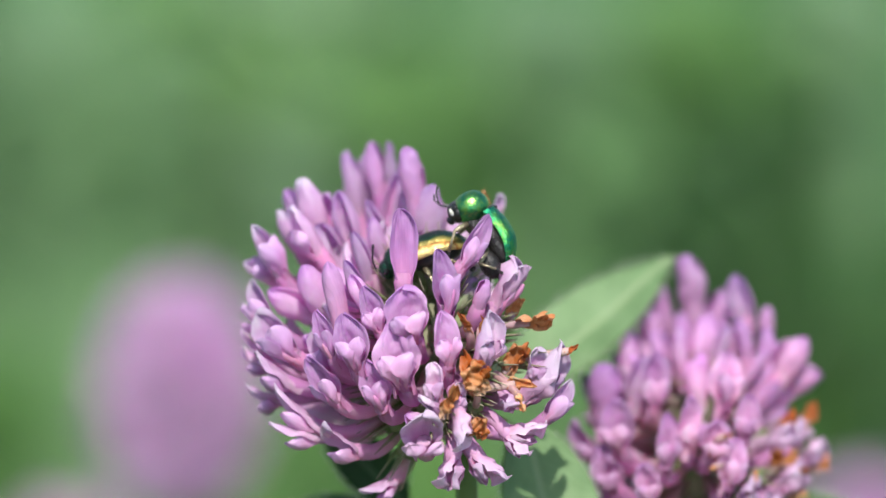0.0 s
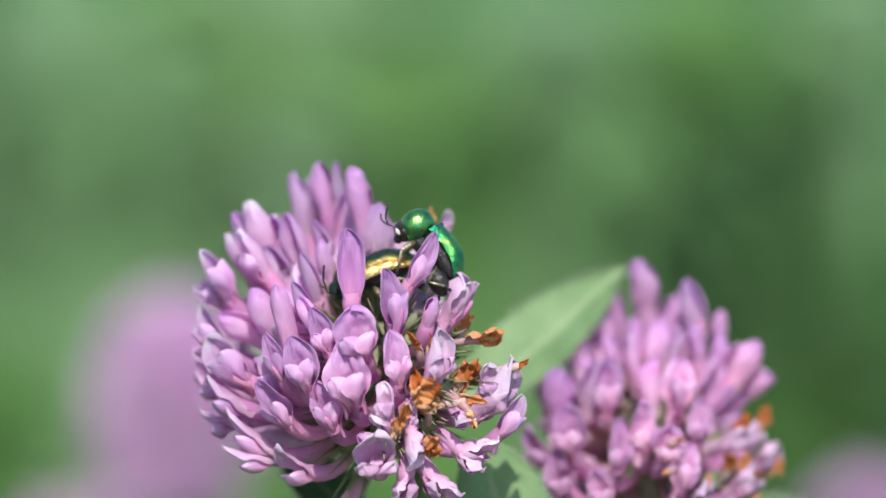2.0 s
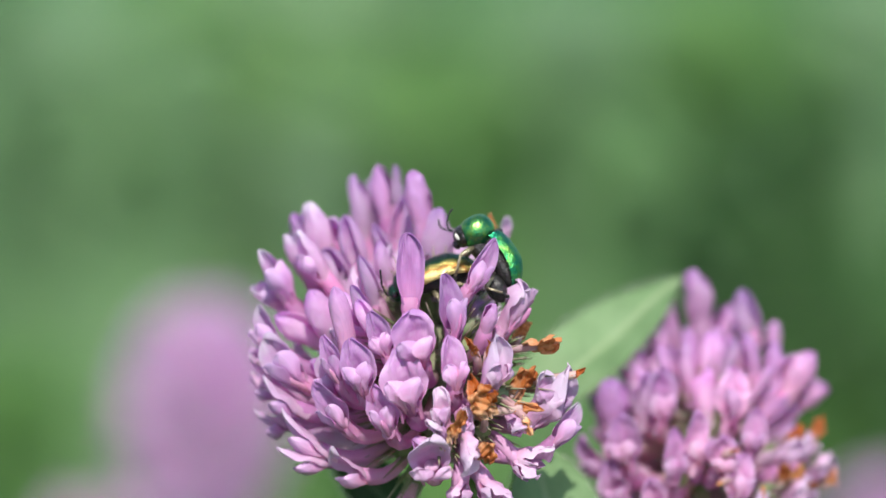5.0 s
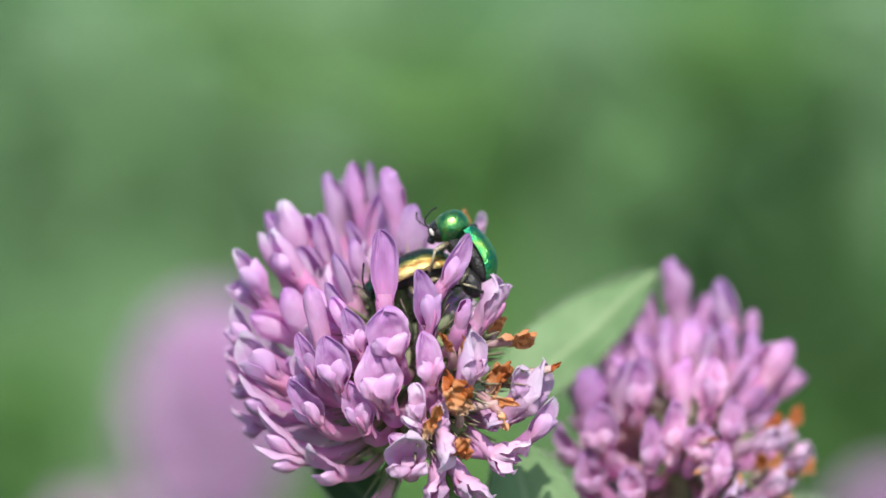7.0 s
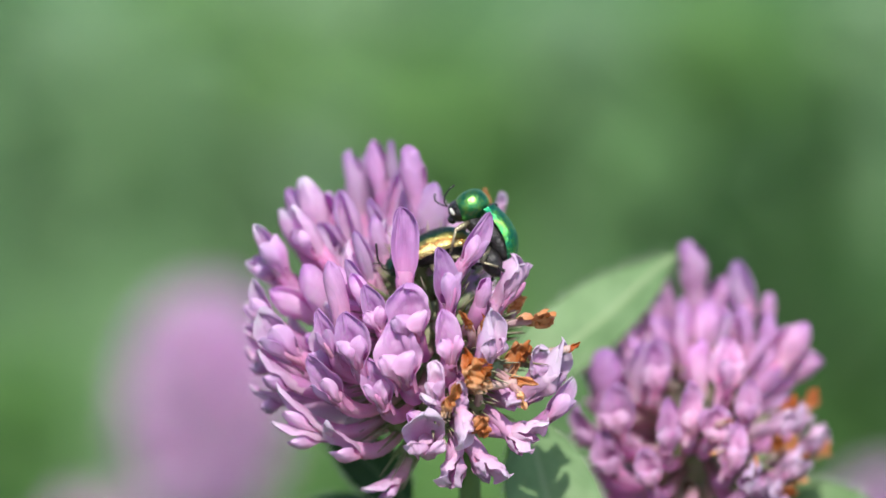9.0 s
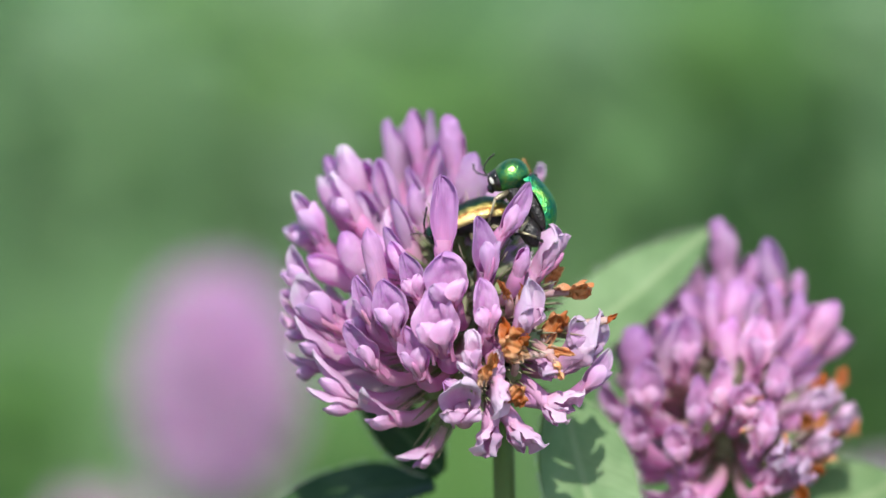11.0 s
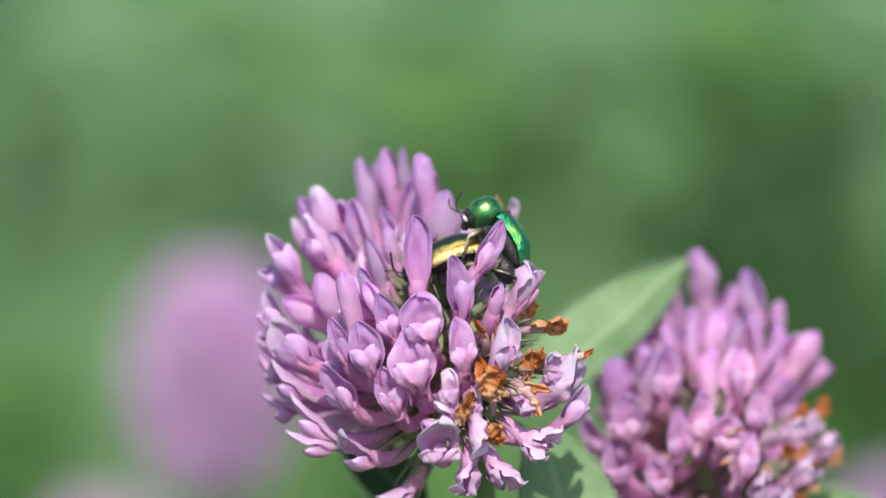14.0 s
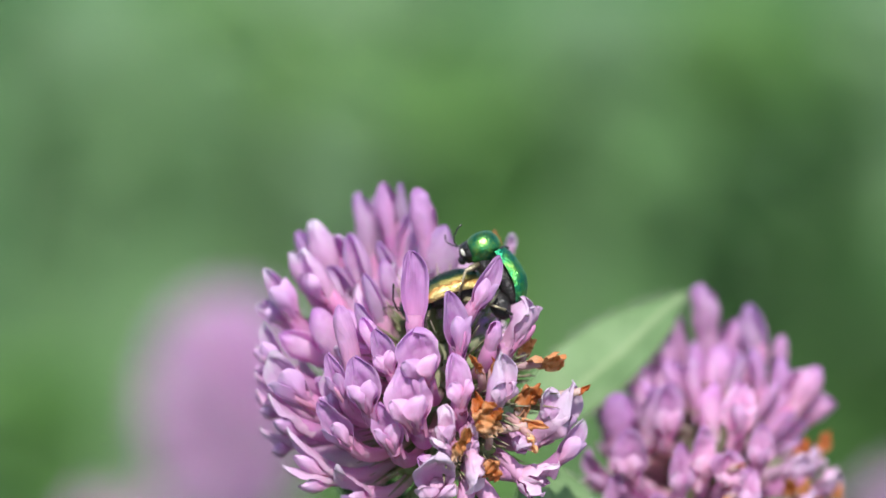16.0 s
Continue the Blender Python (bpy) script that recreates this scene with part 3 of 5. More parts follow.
# half width, wrap at the tip, bend of the back, ruffle, where the tip begins, its sharpness, how centred, fold, notch
STANDARDS = {
    "bud": standards(BLUSH, (3.1, 2.85, 0.1, 0.4, 0.4, 1.4, 1.0), (3.0, 2.85, -0.3, 0.45, 0.45, 1.6, 1.0), (3.2, 2.85, 0.4, 0.45, 0.4, 1.8, 1.0),
                     (3.0, 2.7, 0.6, 0.45, 0.45, 1.5, 0.9), (3.1, 2.85, 0.0, 0.5, 0.52, 2.2, 1.0), (2.9, 2.6, 0.8, 0.45, 0.42, 1.6, 0.9)),
    "deep": standards(PLUM, (3.1, 2.85, 0.0, 0.4, 0.48, 2.0, 1.0), (3.0, 3.0, 0.2, 0.45, 0.48, 2.0, 0.9, 0.1), (3.0, 3.1, -0.3, 0.45, 0.52, 2.2, 1.0)),
    "plain": standards(PLUM, (1.6, 0.9, -0.2, 0.6, 0.6, 2.6, 0.0, 0.4, 0.1)),
    "tipped": standards(TIPPED, (2.4, 2.1, -0.7, 0.4, 0.5, 2.0, 0.5, 0.1), (2.3, 1.9, -0.4, 0.45, 0.52, 2.0, 0.5, 0.15, 0.1), (2.4, 2.2, -0.9, 0.4, 0.5, 1.9, 0.5, 0.1),
                        (2.2, 1.4, -0.2, 0.45, 0.56, 2.3, 0.2, 0.2)),
    "open": standards(TIPPED, (2.0, 0.95, 0.6, 0.5, 0.5, 1.9, 0.0, 0.4, 0.15), (1.9, 0.8, 0.9, 0.55, 0.52, 2.0, 0.0, 0.45, 0.1), (2.0, 1.1, 0.4, 0.5, 0.48, 1.8, 0.0, 0.35),
                      (1.9, 0.85, 1.2, 0.55, 0.5, 1.9, 0.0, 0.4, 0.2), (2.0, 1.0, 0.2, 0.5, 0.52, 2.0, 0.0, 0.5, 0.1)),
    "face": standards(MAUVE, (1.95, 0.6, 0.3, 0.6, 0.48, 2.0, 0.0, 0.35, 0.25), (2.0, 0.75, 0.0, 0.65, 0.5, 2.2, 0.0, 0.3, 0.15), (1.9, 0.5, 0.6, 0.65, 0.45, 1.9, 0.0, 0.4, 0.2),
                      (2.0, 0.8, -0.2, 0.6, 0.52, 2.2, 0.0, 0.25, 0.3), (1.9, 0.55, 0.2, 0.7, 0.48, 2.0, 0.0, 0.45, 0.15), (2.0, 0.7, 0.5, 0.65, 0.46, 1.9, 0.0, 0.3, 0.1)),
    "pale": standards(PALE, (2.0, 1.0, -0.4, 1.5, 0.55, 3.2, 0.0, 0.2, 0.9, 4.4), (1.9, 0.8, 0.0, 1.7, 0.58, 3.4, 0.0, 0.2, 0.7, 4.0), (2.1, 1.1, -0.6, 1.5, 0.54, 3.0, 0.0, 0.25, 0.9, 4.4),
                      (1.9, 0.9, -0.2, 1.7, 0.56, 3.2, 0.0, 0.3, 0.6, 4.0)),
    "round": standards(PALE, (2.1, 1.0, -0.9, 0.5, 0.4, 2.4, 0.0, 0.15, 0.1), (2.1, 0.9, -0.7, 0.5, 0.42, 2.4, 0.0, 0.2, 0.2)),
    "closed": standards(PALE, (2.7, 2.1, -0.4, 0.7, 0.5, 2.0, 0.4, 0.1), (2.6, 1.9, -0.2, 0.75, 0.52, 2.1, 0.4, 0.2, 0.2)),
}
WITHERED = [sheet("withered_petal", BROWN, withered_petal(s, w), 26, 24, 0.05) for s, w in ((1, 1.2), (2, 1.0), (3, 1.3), (4, 1.1), (5, 0.9), (6, 1.2))]
WINGS = {
    "face": wings(WING, (0.8, 1.05, 3.9, 0.45), (0.95, 1.15, 3.6, 0.5), (0.7, 1.0, 4.2, 0.45), (0.85, 1.2, 3.7, 0.5), (1.1, 1.1, 3.3, 0.45)),
    "open": wings(WING, (0.9, 1.3, 4.7, 0.35), (1.1, 1.25, 4.3, 0.35), (0.75, 1.3, 4.9, 0.35), (1.0, 1.35, 4.4, 0.35)),
    "bud": wings(ROSE, (0.15, 0.7, 3.6), (0.25, 0.7, 3.2)),
    "pale": wings(PALE, (0.5, 1.1, 3.8, 0.7), (0.7, 1.05, 3.6, 0.75), (0.4, 1.15, 4.0, 0.8), (0.8, 1.05, 3.4, 0.7)),
    "spent": wings(PALE, (0.9, 1.15, 3.2, 0.5), (1.1, 1.1, 3.0, 0.5)),
}
CALYX_MESH = calyx_mesh()
KEELS = [keel_mesh(s) for s in (0.4, 0.7, 1.0)]
WING_KIND = {"face": "face", "open": "open", "tipped": "open", "closed": "pale", "pale": "pale", "round": "spent"}


def turned(z, back):
    """A turn with z along the given way and y as near to back as can be."""
    z = z.normalized()
    y = back - z * back.dot(z)
    y = y.normalized() if y.length > 1e-3 else Vector((0, 1, 0))
    return Matrix((y.cross(z), y, z)).transposed().to_4x4()


def floret(plant, kind, root, neck, tip, wide, rng, twist=0.0, calyx=True):
    """One floret (millimetres, in the plant's space): its tube curves from the root to the neck; from there the petals stand towards the tip."""
    root, neck, tip = Vector(root), Vector(neck), Vector(tip)
    back = Vector((-0.05, 0.2, 1.0))
    way, reach = tip - neck, neck - root
    frame_of_tube = turned(reach, back)
    bow = neck - way.normalized() * reach.length * 0.45
    path, radii, dry = [], [], kind == "withered"
    inward = frame_of_tube.inverted()
    for i in range(9):
        k = i / 8 * 1.08
        p = root * (1 - k) ** 2 + bow * 2 * k * (1 - k) + neck * k * k
        path.append(inward @ (p - root))
        radii.append((0.42 + (-0.1 if dry else 0.42) * smooth(k) * wide) * (1 if i < 8 else 0.8))
    ob = part("floret", tube("floret", STRAW if dry else FADED_TUBE if kind in ("pale", "closed", "round") else TUBE, path, radii, 9), plant,
              "withered rust-brown floret" if dry else "faded whitish pink floret" if kind in ("pale", "round") else "", Matrix.Translation(root * MM) @ frame_of_tube)
    if calyx:
        part("calyx", CALYX_MESH, ob)
    if dry:
        part("calyx", CALYX_MESH, ob, "", Matrix.Translation(path[3] * MM) @ pose(0, 0, 0, rng.uniform(-6, 6), rng.uniform(-6, 6), rng.uniform(0, 72)) @ Matrix.Diagonal((0.85, 0.85, reach.length / 11, 1)))
    if kind in ("bud", "deep"):
        twist += rng.choice((-1, 1)) * rng.uniform(35, 125)
    elif kind == "tipped":
        twist -= rng.uniform(15, 70)
    at = Matrix.Translation(neck * MM) @ turned(way, back) @ pose(0, 0, 0, rng.uniform(-2, 2), rng.uniform(-2, 2), twist + rng.uniform(-10, 10))
    at = inward @ Matrix.Translation(-root * MM) @ at
    if dry:
        wide *= 0.88
        for mesh in rng.sample(WITHERED, 2 if wide > 0.9 else 1):
            part("withered_petal", mesh, ob, "", at @ pose(0, 0, 0, 0, 0, rng.uniform(0, 360)) @ Matrix.Diagonal((wide, wide, min(max(way.length / 2.7, 0.5), 1.3), 1)))
        return ob
    long = way.length / (4.3 if kind == "pale" else 6.0)
    at = at @ Matrix.Diagonal((wide, wide, long, 1))
    part("standard_petal", rng.choice(STANDARDS[kind]), ob, "", at)
    if kind in WING_KIND:
        for wing in rng.choice(WINGS[WING_KIND[kind]]):
            part("wing_petal", wing, ob, "", at)
    if kind in ("open", "face", "pale"):
        part("keel", rng.choice(KEELS), ob, "", at)
    return ob


def root_of(tip, heart):
    """Where on the heart of the head a floret with that tip grows."""
    t, h = Vector(tip), Vector(heart)
    up = max(-3.5, min(5.0, 0.36 * (t.z - h.z)))
    c = h + Vector((0, 0, up))
    return c + (t - c).normalized() * 2.2


def fill_head(plant, heart, middle, radii, tips, count, rng, shrink=0.9, near=3.2, kinds=("bud", "open", "open"), clear=(), low=-0.35, wide=1.0, front=-99.0, right=99.0, calyx=True):
    """Florets over the rest of the head, spread evenly, wherever none stands yet."""
    for i in range(count):
        v = 1 - 2 * (i + 0.5) / count
        a = i * 2.399963
        s = math.sqrt(1 - v * v)
        tip = Vector(middle) + Vector((radii[0] * s * math.cos(a), radii[1] * s * math.sin(a), radii[2] * v)) * shrink * rng.uniform(0.93, 1.05)
        if tip.y < front or tip.x > right or v < (low if tip.y < 4 else min(low, -0.7)):
            continue
        if any((tip - t).length < near for t in tips) or any((tip - Vector(c)).length < r for c, r in clear):
            continue
        root = root_of(tip, heart)
        way = ((tip - root).normalized() + Vector((0, 0, 0.3))).normalized()
        floret(plant, rng.choice(kinds), root, tip - way * min(5.2, (tip - root).length * 0.6), tip, wide * rng.uniform(0.85, 1.05), rng, 0.0, calyx)


DOWN = LEVEL.inverted() @ Vector((0, 0, -1))


def stem(plant, foot, long, lean=(0, 0), thick=1.0):
    """A stalk from below the head down into the ground, slightly bowed."""
    a = Vector(foot)
    path = []
    for i in range(9):
        k = i / 8
        path.append(a + DOWN * long * k + Vector((lean[0] * k + 4 * math.sin(3.1 * k), lean[1] * k, 0)))
    return part("stem", tube("stem", STEM, path, [thick * (0.85 + 0.3 * i / 8) for i in range(9)], 10), plant, "green hairy stalk")


def leaflet_mesh(long, wide, fold, curl, seed, mat):
    def f(u, v):
        w = wide / 2 * math.sin(math.pi * (0.03 + 0.97 * u) ** 0.85) ** 0.75 if u < 0.999 else 0.05
        wob = 0.35 * noise.noise(Vector((u * 4, v * 1.3, seed)))
        return w * v * math.cos(fold), w * abs(v) * math.sin(fold) + curl * u * u + wob, long * u
    return sheet("leaflet", mat, f, 22, 12, 0.22)


def leaflet(plant, base, tip, face, long, wide, fold=0.35, curl=1.0, seed=1.0, label="", mat=LEAF):
    """A clover leaflet from base to tip, its upper side turned towards face."""
    b, t = Vector(base), Vector(tip)
    z = (t - b).normalized()
    y = Vector(face) - z * Vector(face).dot(z)
    y.normalize()
    at = Matrix.Translation(b * MM) @ Matrix((y.cross(z), y, z)).transposed().to_4x4()
    ob = part("leaflet", leaflet_mesh((t - b).length, wide, fold, curl, seed, mat), plant, label, at)
    rng = random.Random(seed)
    hairs = []
    w0 = wide / 2
    for i in range(380):
        u, s = rng.uniform(0.05, 0.99), rng.choice((-1, 1))
        w = w0 * math.sin(math.pi * (0.03 + 0.97 * u) ** 0.85) ** 0.75
        p = Vector((s * w * math.cos(fold), w * math.sin(fold) + curl * u * u, (t - b).length * u))
        hairs.append(tube_rings([p, p + Vector((s * rng.uniform(0.3, 0.8), rng.uniform(-0.2, 0.4), rng.uniform(0, 0.6)))], [0.025, 0.008], 3))
    tagged(part("leaf_hair", joined("leaf_hair", HAIR, hairs), ob), "fine pale hairs on the leaf edge", kind="stuff")
    return ob


HAIR = thin("pale_hair", [(0.0, (0.6, 0.65, 0.5)), (1.0, (0.7, 0.74, 0.62))], (0.6, 0.65, 0.5), 0.4)


def clover(x, y, z, label):
    plant = tagged(new("clover_plant"), label, "flower", group="clover flowers")
    plant.matrix_world = Matrix.Translation(spot(x, y, z)) @ LEVEL
    return plant


def core(plant, heart, size=(3.0, 3.0, 5.0)):
    v, f = blob_rings((0, 0, 0), (size[2], size[0], size[1]), rough=0.15)
    part("receptacle", joined("receptacle", CALYX, [(v, f)]), plant, "",
         Matrix.Translation(Vector(heart) * MM) @ pose(0, 0, 0, 0, 90, 0))


# ---- the main flower ----
main_clover = clover(-3.36, 0, -6.24, "mauve red clover head with some rust-brown withered florets")
HEART = (2.4, 0.5, -3.2)
core(main_clover, HEART)
stem(main_clover, (5.0, 1.5, -7.0), 372, (2, 0), 1.05)
main_rng = random.Random(11)
main_tips = []


def bloom(kind, tip, neck, wide, twist=0.0):
    main_tips.append(Vector(tip))
    floret(main_clover, kind, root_of(neck, HEART), neck, tip, wide, main_rng, twist, tip[1] > -9)


bloom("bud", (-5.1, 9.0, 14.5), (-4.3, 9.8, 9.2), 0.84)
bloom("bud", (-3.7, 10.0, 14.2), (-3.2, 10.8, 9.8), 0.79)
bloom("deep", (-2.9, 8.0, 15.3), (-2.3, 8.8, 11.0), 0.79)
bloom("bud", (-1.5, 8.0, 15.3), (-1.3, 8.8, 11.3), 0.56)
bloom("bud", (-0.9, 7.0, 12.8), (-1.2, 7.8, 7.9), 0.84)
bloom("deep", (0.0, 3.0, 14.7), (0.8, 3.8, 10.3), 1.03, 20)
bloom("bud", (2.1, 2.0, 11.6), (2.0, 2.8, 7.0), 1.21)
bloom("bud", (-3.1, 3.0, 10.3), (-1.7, 3.8, 6.5), 0.75)
bloom("bud", (-5.8, 2.0, 10.8), (-4.3, 2.8, 6.5), 0.89)
bloom("bud", (-3.2, 0.0, 8.7), (-1.9, 0.8, 5.6), 0.70)
bloom("bud", (-4.0, -2.0, 7.7), (-2.8, -1.2, 3.7), 0.70)
bloom("tipped", (-8.9, 4.0, 12.0), (-7.3, 4.8, 7.6), 1.07, 180)
bloom("tipped", (-9.5, 1.0, 9.6), (-7.1, 1.8, 5.7), 0.79)
bloom("bud", (-10.1, 6.0, 11.1), (-8.0, 6.8, 7.3), 0.93)
bloom("tipped", (-11.0, 4.0, 9.2), (-8.6, 4.8, 5.7), 0.72, 170)
bloom("tipped", (-12.8, 2.0, 8.0), (-10.2, 2.8, 3.8), 0.72, 110)
bloom("tipped", (-13.6, 4.0, 4.9), (-10.9, 4.8, 3.4), 0.59, 180)
bloom("bud", (-12.9, 5.0, 5.2), (-10.5, 5.8, 3.7), 0.79)
bloom("bud", (-7.2, 3.0, 8.3), (-5.3, 3.8, 4.1), 1.07)
bloom("bud", (-6.7, 7.0, 10.6), (-5.8, 7.8, 7.4), 0.51)
bloom("deep", (-6.1, -6.0, 5.1), (-5.2, -5.2, 0.6), 0.93, -10)
bloom("bud", (-4.8, -5.0, 5.3), (-3.2, -4.2, 1.6), 0.65)
bloom("bud", (-4.2, -6.0, 4.2), (-2.8, -5.2, 1.1), 0.61)
bloom("face", (-3.3, -8.0, 3.0), (-1.9, -7.2, -0.3), 0.55, 25)
bloom("plain", (-0.2, -6.6, 9.5), (-0.1, -6.3, 3.8), 0.82)
bloom("face", (7.1, -6.6, 8.9), (4.6, -6.2, 4.8), 0.53, -30)
bloom("face", (3.6, -8.5, 6.1), (3.3, -7.9, 1.2), 0.69, 30)
bloom("pale", (9.6, -5.0, 5.7), (7.6, -4.5, 1.9), 0.82, 20)
bloom("deep", (6.7, -7.0, 3.8), (6.0, -6.2, 1.4), 0.65)
bloom("open", (-13.4, 0.0, 3.0), (-10.9, 0.0, -0.0), 0.64, 25)
bloom("open", (-14.0, 4.0, 0.5), (-11.5, 4.0, -0.6), 0.53)
bloom("open", (-12.5, -3.0, 0.1), (-8.8, -2.0, -2.8), 0.85, 35)
bloom("open", (-14.1, 3.0, -1.7), (-11.6, 3.0, -2.7), 0.53)
bloom("open", (-13.7, 2.0, -2.9), (-11.1, 2.0, -3.7), 0.53)
bloom("open", (-12.6, -3.0, -3.2), (-9.2, -2.5, -4.9), 0.67)
bloom("open", (-13.0, 1.0, -6.5), (-10.4, 1.0, -6.3), 0.59)
bloom("face", (-7.2, -7.0, 1.0), (-5.7, -6.0, -2.6), 0.51, 10)
bloom("open", (-11.2, -4.0, -5.9), (-7.0, -3.5, -8.3), 0.59, -10)
bloom("face", (-8.0, -7.0, -3.2), (-5.3, -5.5, -6.2), 0.69, 10)
bloom("open", (-10.9, -4.0, -8.9), (-7.1, -3.0, -9.1), 0.61)
bloom("open", (-6.8, -5.0, -9.3), (-3.7, -3.5, -10.3), 0.67, -10)
bloom("open", (-3.1, -3.0, -14.2), (-0.9, -1.5, -12.8), 0.59)
bloom("face", (-4.9, -9.0, 0.7), (-3.8, -8.0, -3.1), 0.80, 15)
bloom("face", (0.1, -9.5, 3.0), (0.8, -8.5, -0.7), 0.98, 20)
bloom("face", (-0.8, -10.5, 0.1), (0.1, -9.5, -4.3), 1.02, 15)
bloom("face", (-3.0, -9.5, -3.2), (-1.7, -8.0, -6.4), 0.71, 10)
bloom("face", (3.3, -10.0, 1.1), (3.5, -9.2, -2.9), 0.64, 25)
bloom("closed", (7.6, -9.5, 1.1), (6.2, -9.0, -2.9), 0.84)
bloom("withered", (12.0, -6.0, 0.4), (9.7, -5.0, 0.2), 1.01)
bloom("withered", (9.4, -4.0, 2.4), (8.7, -3.0, 0.7), 0.66)
bloom("withered", (4.9, -9.5, 1.1), (5.3, -8.5, -0.4), 0.50)
bloom("withered", (6.3, -9.5, 0.8), (6.2, -8.5, -0.6), 0.43)
bloom("closed", (11.1, -6.0, -1.9), (10.7, -5.0, -4.2), 0.56)
bloom("withered", (6.9, 3.4, 10.7), (6.4, 4.4, 8.8), 0.66)
bloom("closed", (7.9, 5.0, 10.8), (7.5, 5.8, 8.9), 0.34)
bloom("bud", (-8.9, -1.0, 4.5), (-6.6, -0.2, 1.3), 1.16)
bloom("bud", (-11.2, 1.0, 2.8), (-8.4, 1.8, 1.0), 1.07)
bloom("open", (-7.8, -5.0, -1.0), (-5.9, -4.0, -3.3), 0.61)
bloom("round", (1.5, -10.8, -7.0), (1.8, -8.2, -9.6), 0.95)
bloom("closed", (5.0, -10.0, -9.9), (4.5, -9.4, -6.8), 0.68, 180)
bloom("withered", (7.0, -10.0, -8.4), (5.5, -9.4, -7.9), 0.89)
bloom("pale", (3.3, -9.0, -13.3), (4.0, -8.2, -10.5), 0.79)
bloom("pale", (8.0, -8.5, -12.6), (6.0, -7.7, -10.4), 0.79)
bloom("pale", (11.6, -8.0, -8.4), (8.2, -7.0, -8.5), 0.71)
bloom("pale", (10.2, -8.5, -10.6), (8.5, -7.5, -8.7), 0.49)
bloom("open", (14.0, -5.0, -4.9), (11.4, -4.2, -7.7), 0.53, -30)
bloom("withered", (5.5, -10.5, -2.6), (5.9, -9.5, -4.9), 1.20)
bloom("withered", (7.0, -10.2, -3.3), (5.6, -9.2, -4.6), 0.89)
bloom("closed", (2.3, -10.2, -2.9), (2.7, -9.7, -5.8), 0.56)
bloom("withered", (3.9, -10.8, -4.6), (3.3, -9.9, -6.8), 0.85)
bloom("closed", (1.2, -10.0, -5.8), (3.3, -9.4, -6.3), 0.40)
bloom("closed", (4.6, -9.8, -4.5), (4.4, -9.2, -6.8), 0.40)
bloom("pale", (9.3, -9.0, -6.6), (8.3, -8.2, -5.4), 0.58)
bloom("withered", (10.0, -9.2, -6.4), (9.2, -8.9, -5.4), 0.62)
bloom("withered", (10.3, -9.0, -4.3), (8.4, -8.6, -4.7), 0.62)
bloom("closed", (13.5, -5.0, -1.9), (9.9, -4.2, -5.4), 1.12)
bloom("withered", (13.7, -5.3, -1.9), (12.8, -5.0, -2.1), 0.39)
bloom("withered", (10.0, -6.0, -1.3), (8.4, -5.4, -3.4), 0.82)
bloom("deep", (11.4, -4.0, -2.1), (10.7, -3.2, -4.1), 0.61)
bloom("bud", (0.2, -8.5, -7.6), (1.5, -7.7, -7.9), 0.70)
HOLLOW = [((7.5, -3, 7), 5.0), ((4.5, -4, 8), 5.0), ((1, -4, 5), 5.0), ((-1.5, -4, 4), 4.5), ((7, -5, 4.5), 4.2), ((-3.3, -5, 6.8), 3.8)]
fill_head(main_clover, HEART, (-1.2, 2.0, -0.5), (12.0, 12.0, 13.0), main_tips, 150, main_rng, near=3.4, clear=HOLLOW, front=0.0, right=7.0)
fill_head(main_clover, HEART, (-0.6, 2.5, -0.5), (11.0, 11.0, 12.0), main_tips, 150, main_rng, 0.74, 2.2, ("bud", "open"), HOLLOW, front=-3.0, right=6.0)

# its leaves: one up behind the head, one hanging in front, a pair below darkened for shade
leaflet(main_clover, (8.0, 13.0, -7.0), (23.4, 22.0, 4.9), (-0.35, -0.8, 0.5), 20, 7.8, 0.3, 1.2, 2.0, "upright pale green clover leaf")
leaflet(main_clover, (10.0, 5.5, -8.5), (14.6, 3, -26), (0.25, -0.8, 0.55), 20, 9.0, 0.3, 1.0, 3.0, "hanging pale green clover leaf")
leaflet(main_clover, (-0.5, 11, -16.6), (-16.5, 10, -18.6), (-0.1, -0.45, 0.9), 16, 8.5, 0.2, -2.2, 4.0, "dark green clover leaf with shade in its colour", SHADED_LEAF)
leaflet(main_clover, (0, 9, -15.5), (-7.2, 11, -8.6), (-0.2, -0.6, 0.8), 13, 5.0, 0.2, 0.5, 5.0, "dark green clover leaf with shade in its colour", SHADED_LEAF)


# ---- the flower beside it ----
beside = clover(21.38, 14, -11.59, "purple-pink clover head with browned florets")
HEART_BESIDE = (0.3, 1.0, -6.5)
core(beside, HEART_BESIDE)
stem(beside, (0.3, 1.5, -9.0), 366, (3, 2), 1.05)
beside_rng = random.Random(23)
beside_tips = []


def bloom_beside(kind, tip, neck, wide, twist=0.0):
    beside_tips.append(Vector(tip))
    floret(beside, kind, root_of(neck, HEART_BESIDE), neck, tip, wide, beside_rng, twist, False)


bloom_beside("bud", (-0.3, 4.0, 11.3), (0.1, 4.8, 6.8), 1.22)
bloom_beside("bud", (3.9, 2.0, 9.4), (4.4, 2.8, 5.4), 1.08)
bloom_beside("bud", (2.0, 6.0, 8.0), (2.4, 6.8, 4.4), 1.00)
bloom_beside("deep", (6.6, 6.0, 6.7), (6.5, 6.8, 3.7), 0.68)
bloom_beside("deep", (6.3, 1.0, 5.0), (6.3, 1.8, 1.2), 0.90)
bloom_beside("deep", (7.1, 2.0, 3.7), (6.8, 2.8, 0.3), 0.76)
bloom_beside("tipped", (9.7, 0.0, 4.0), (7.5, 0.8, 0.6), 0.93, 190)
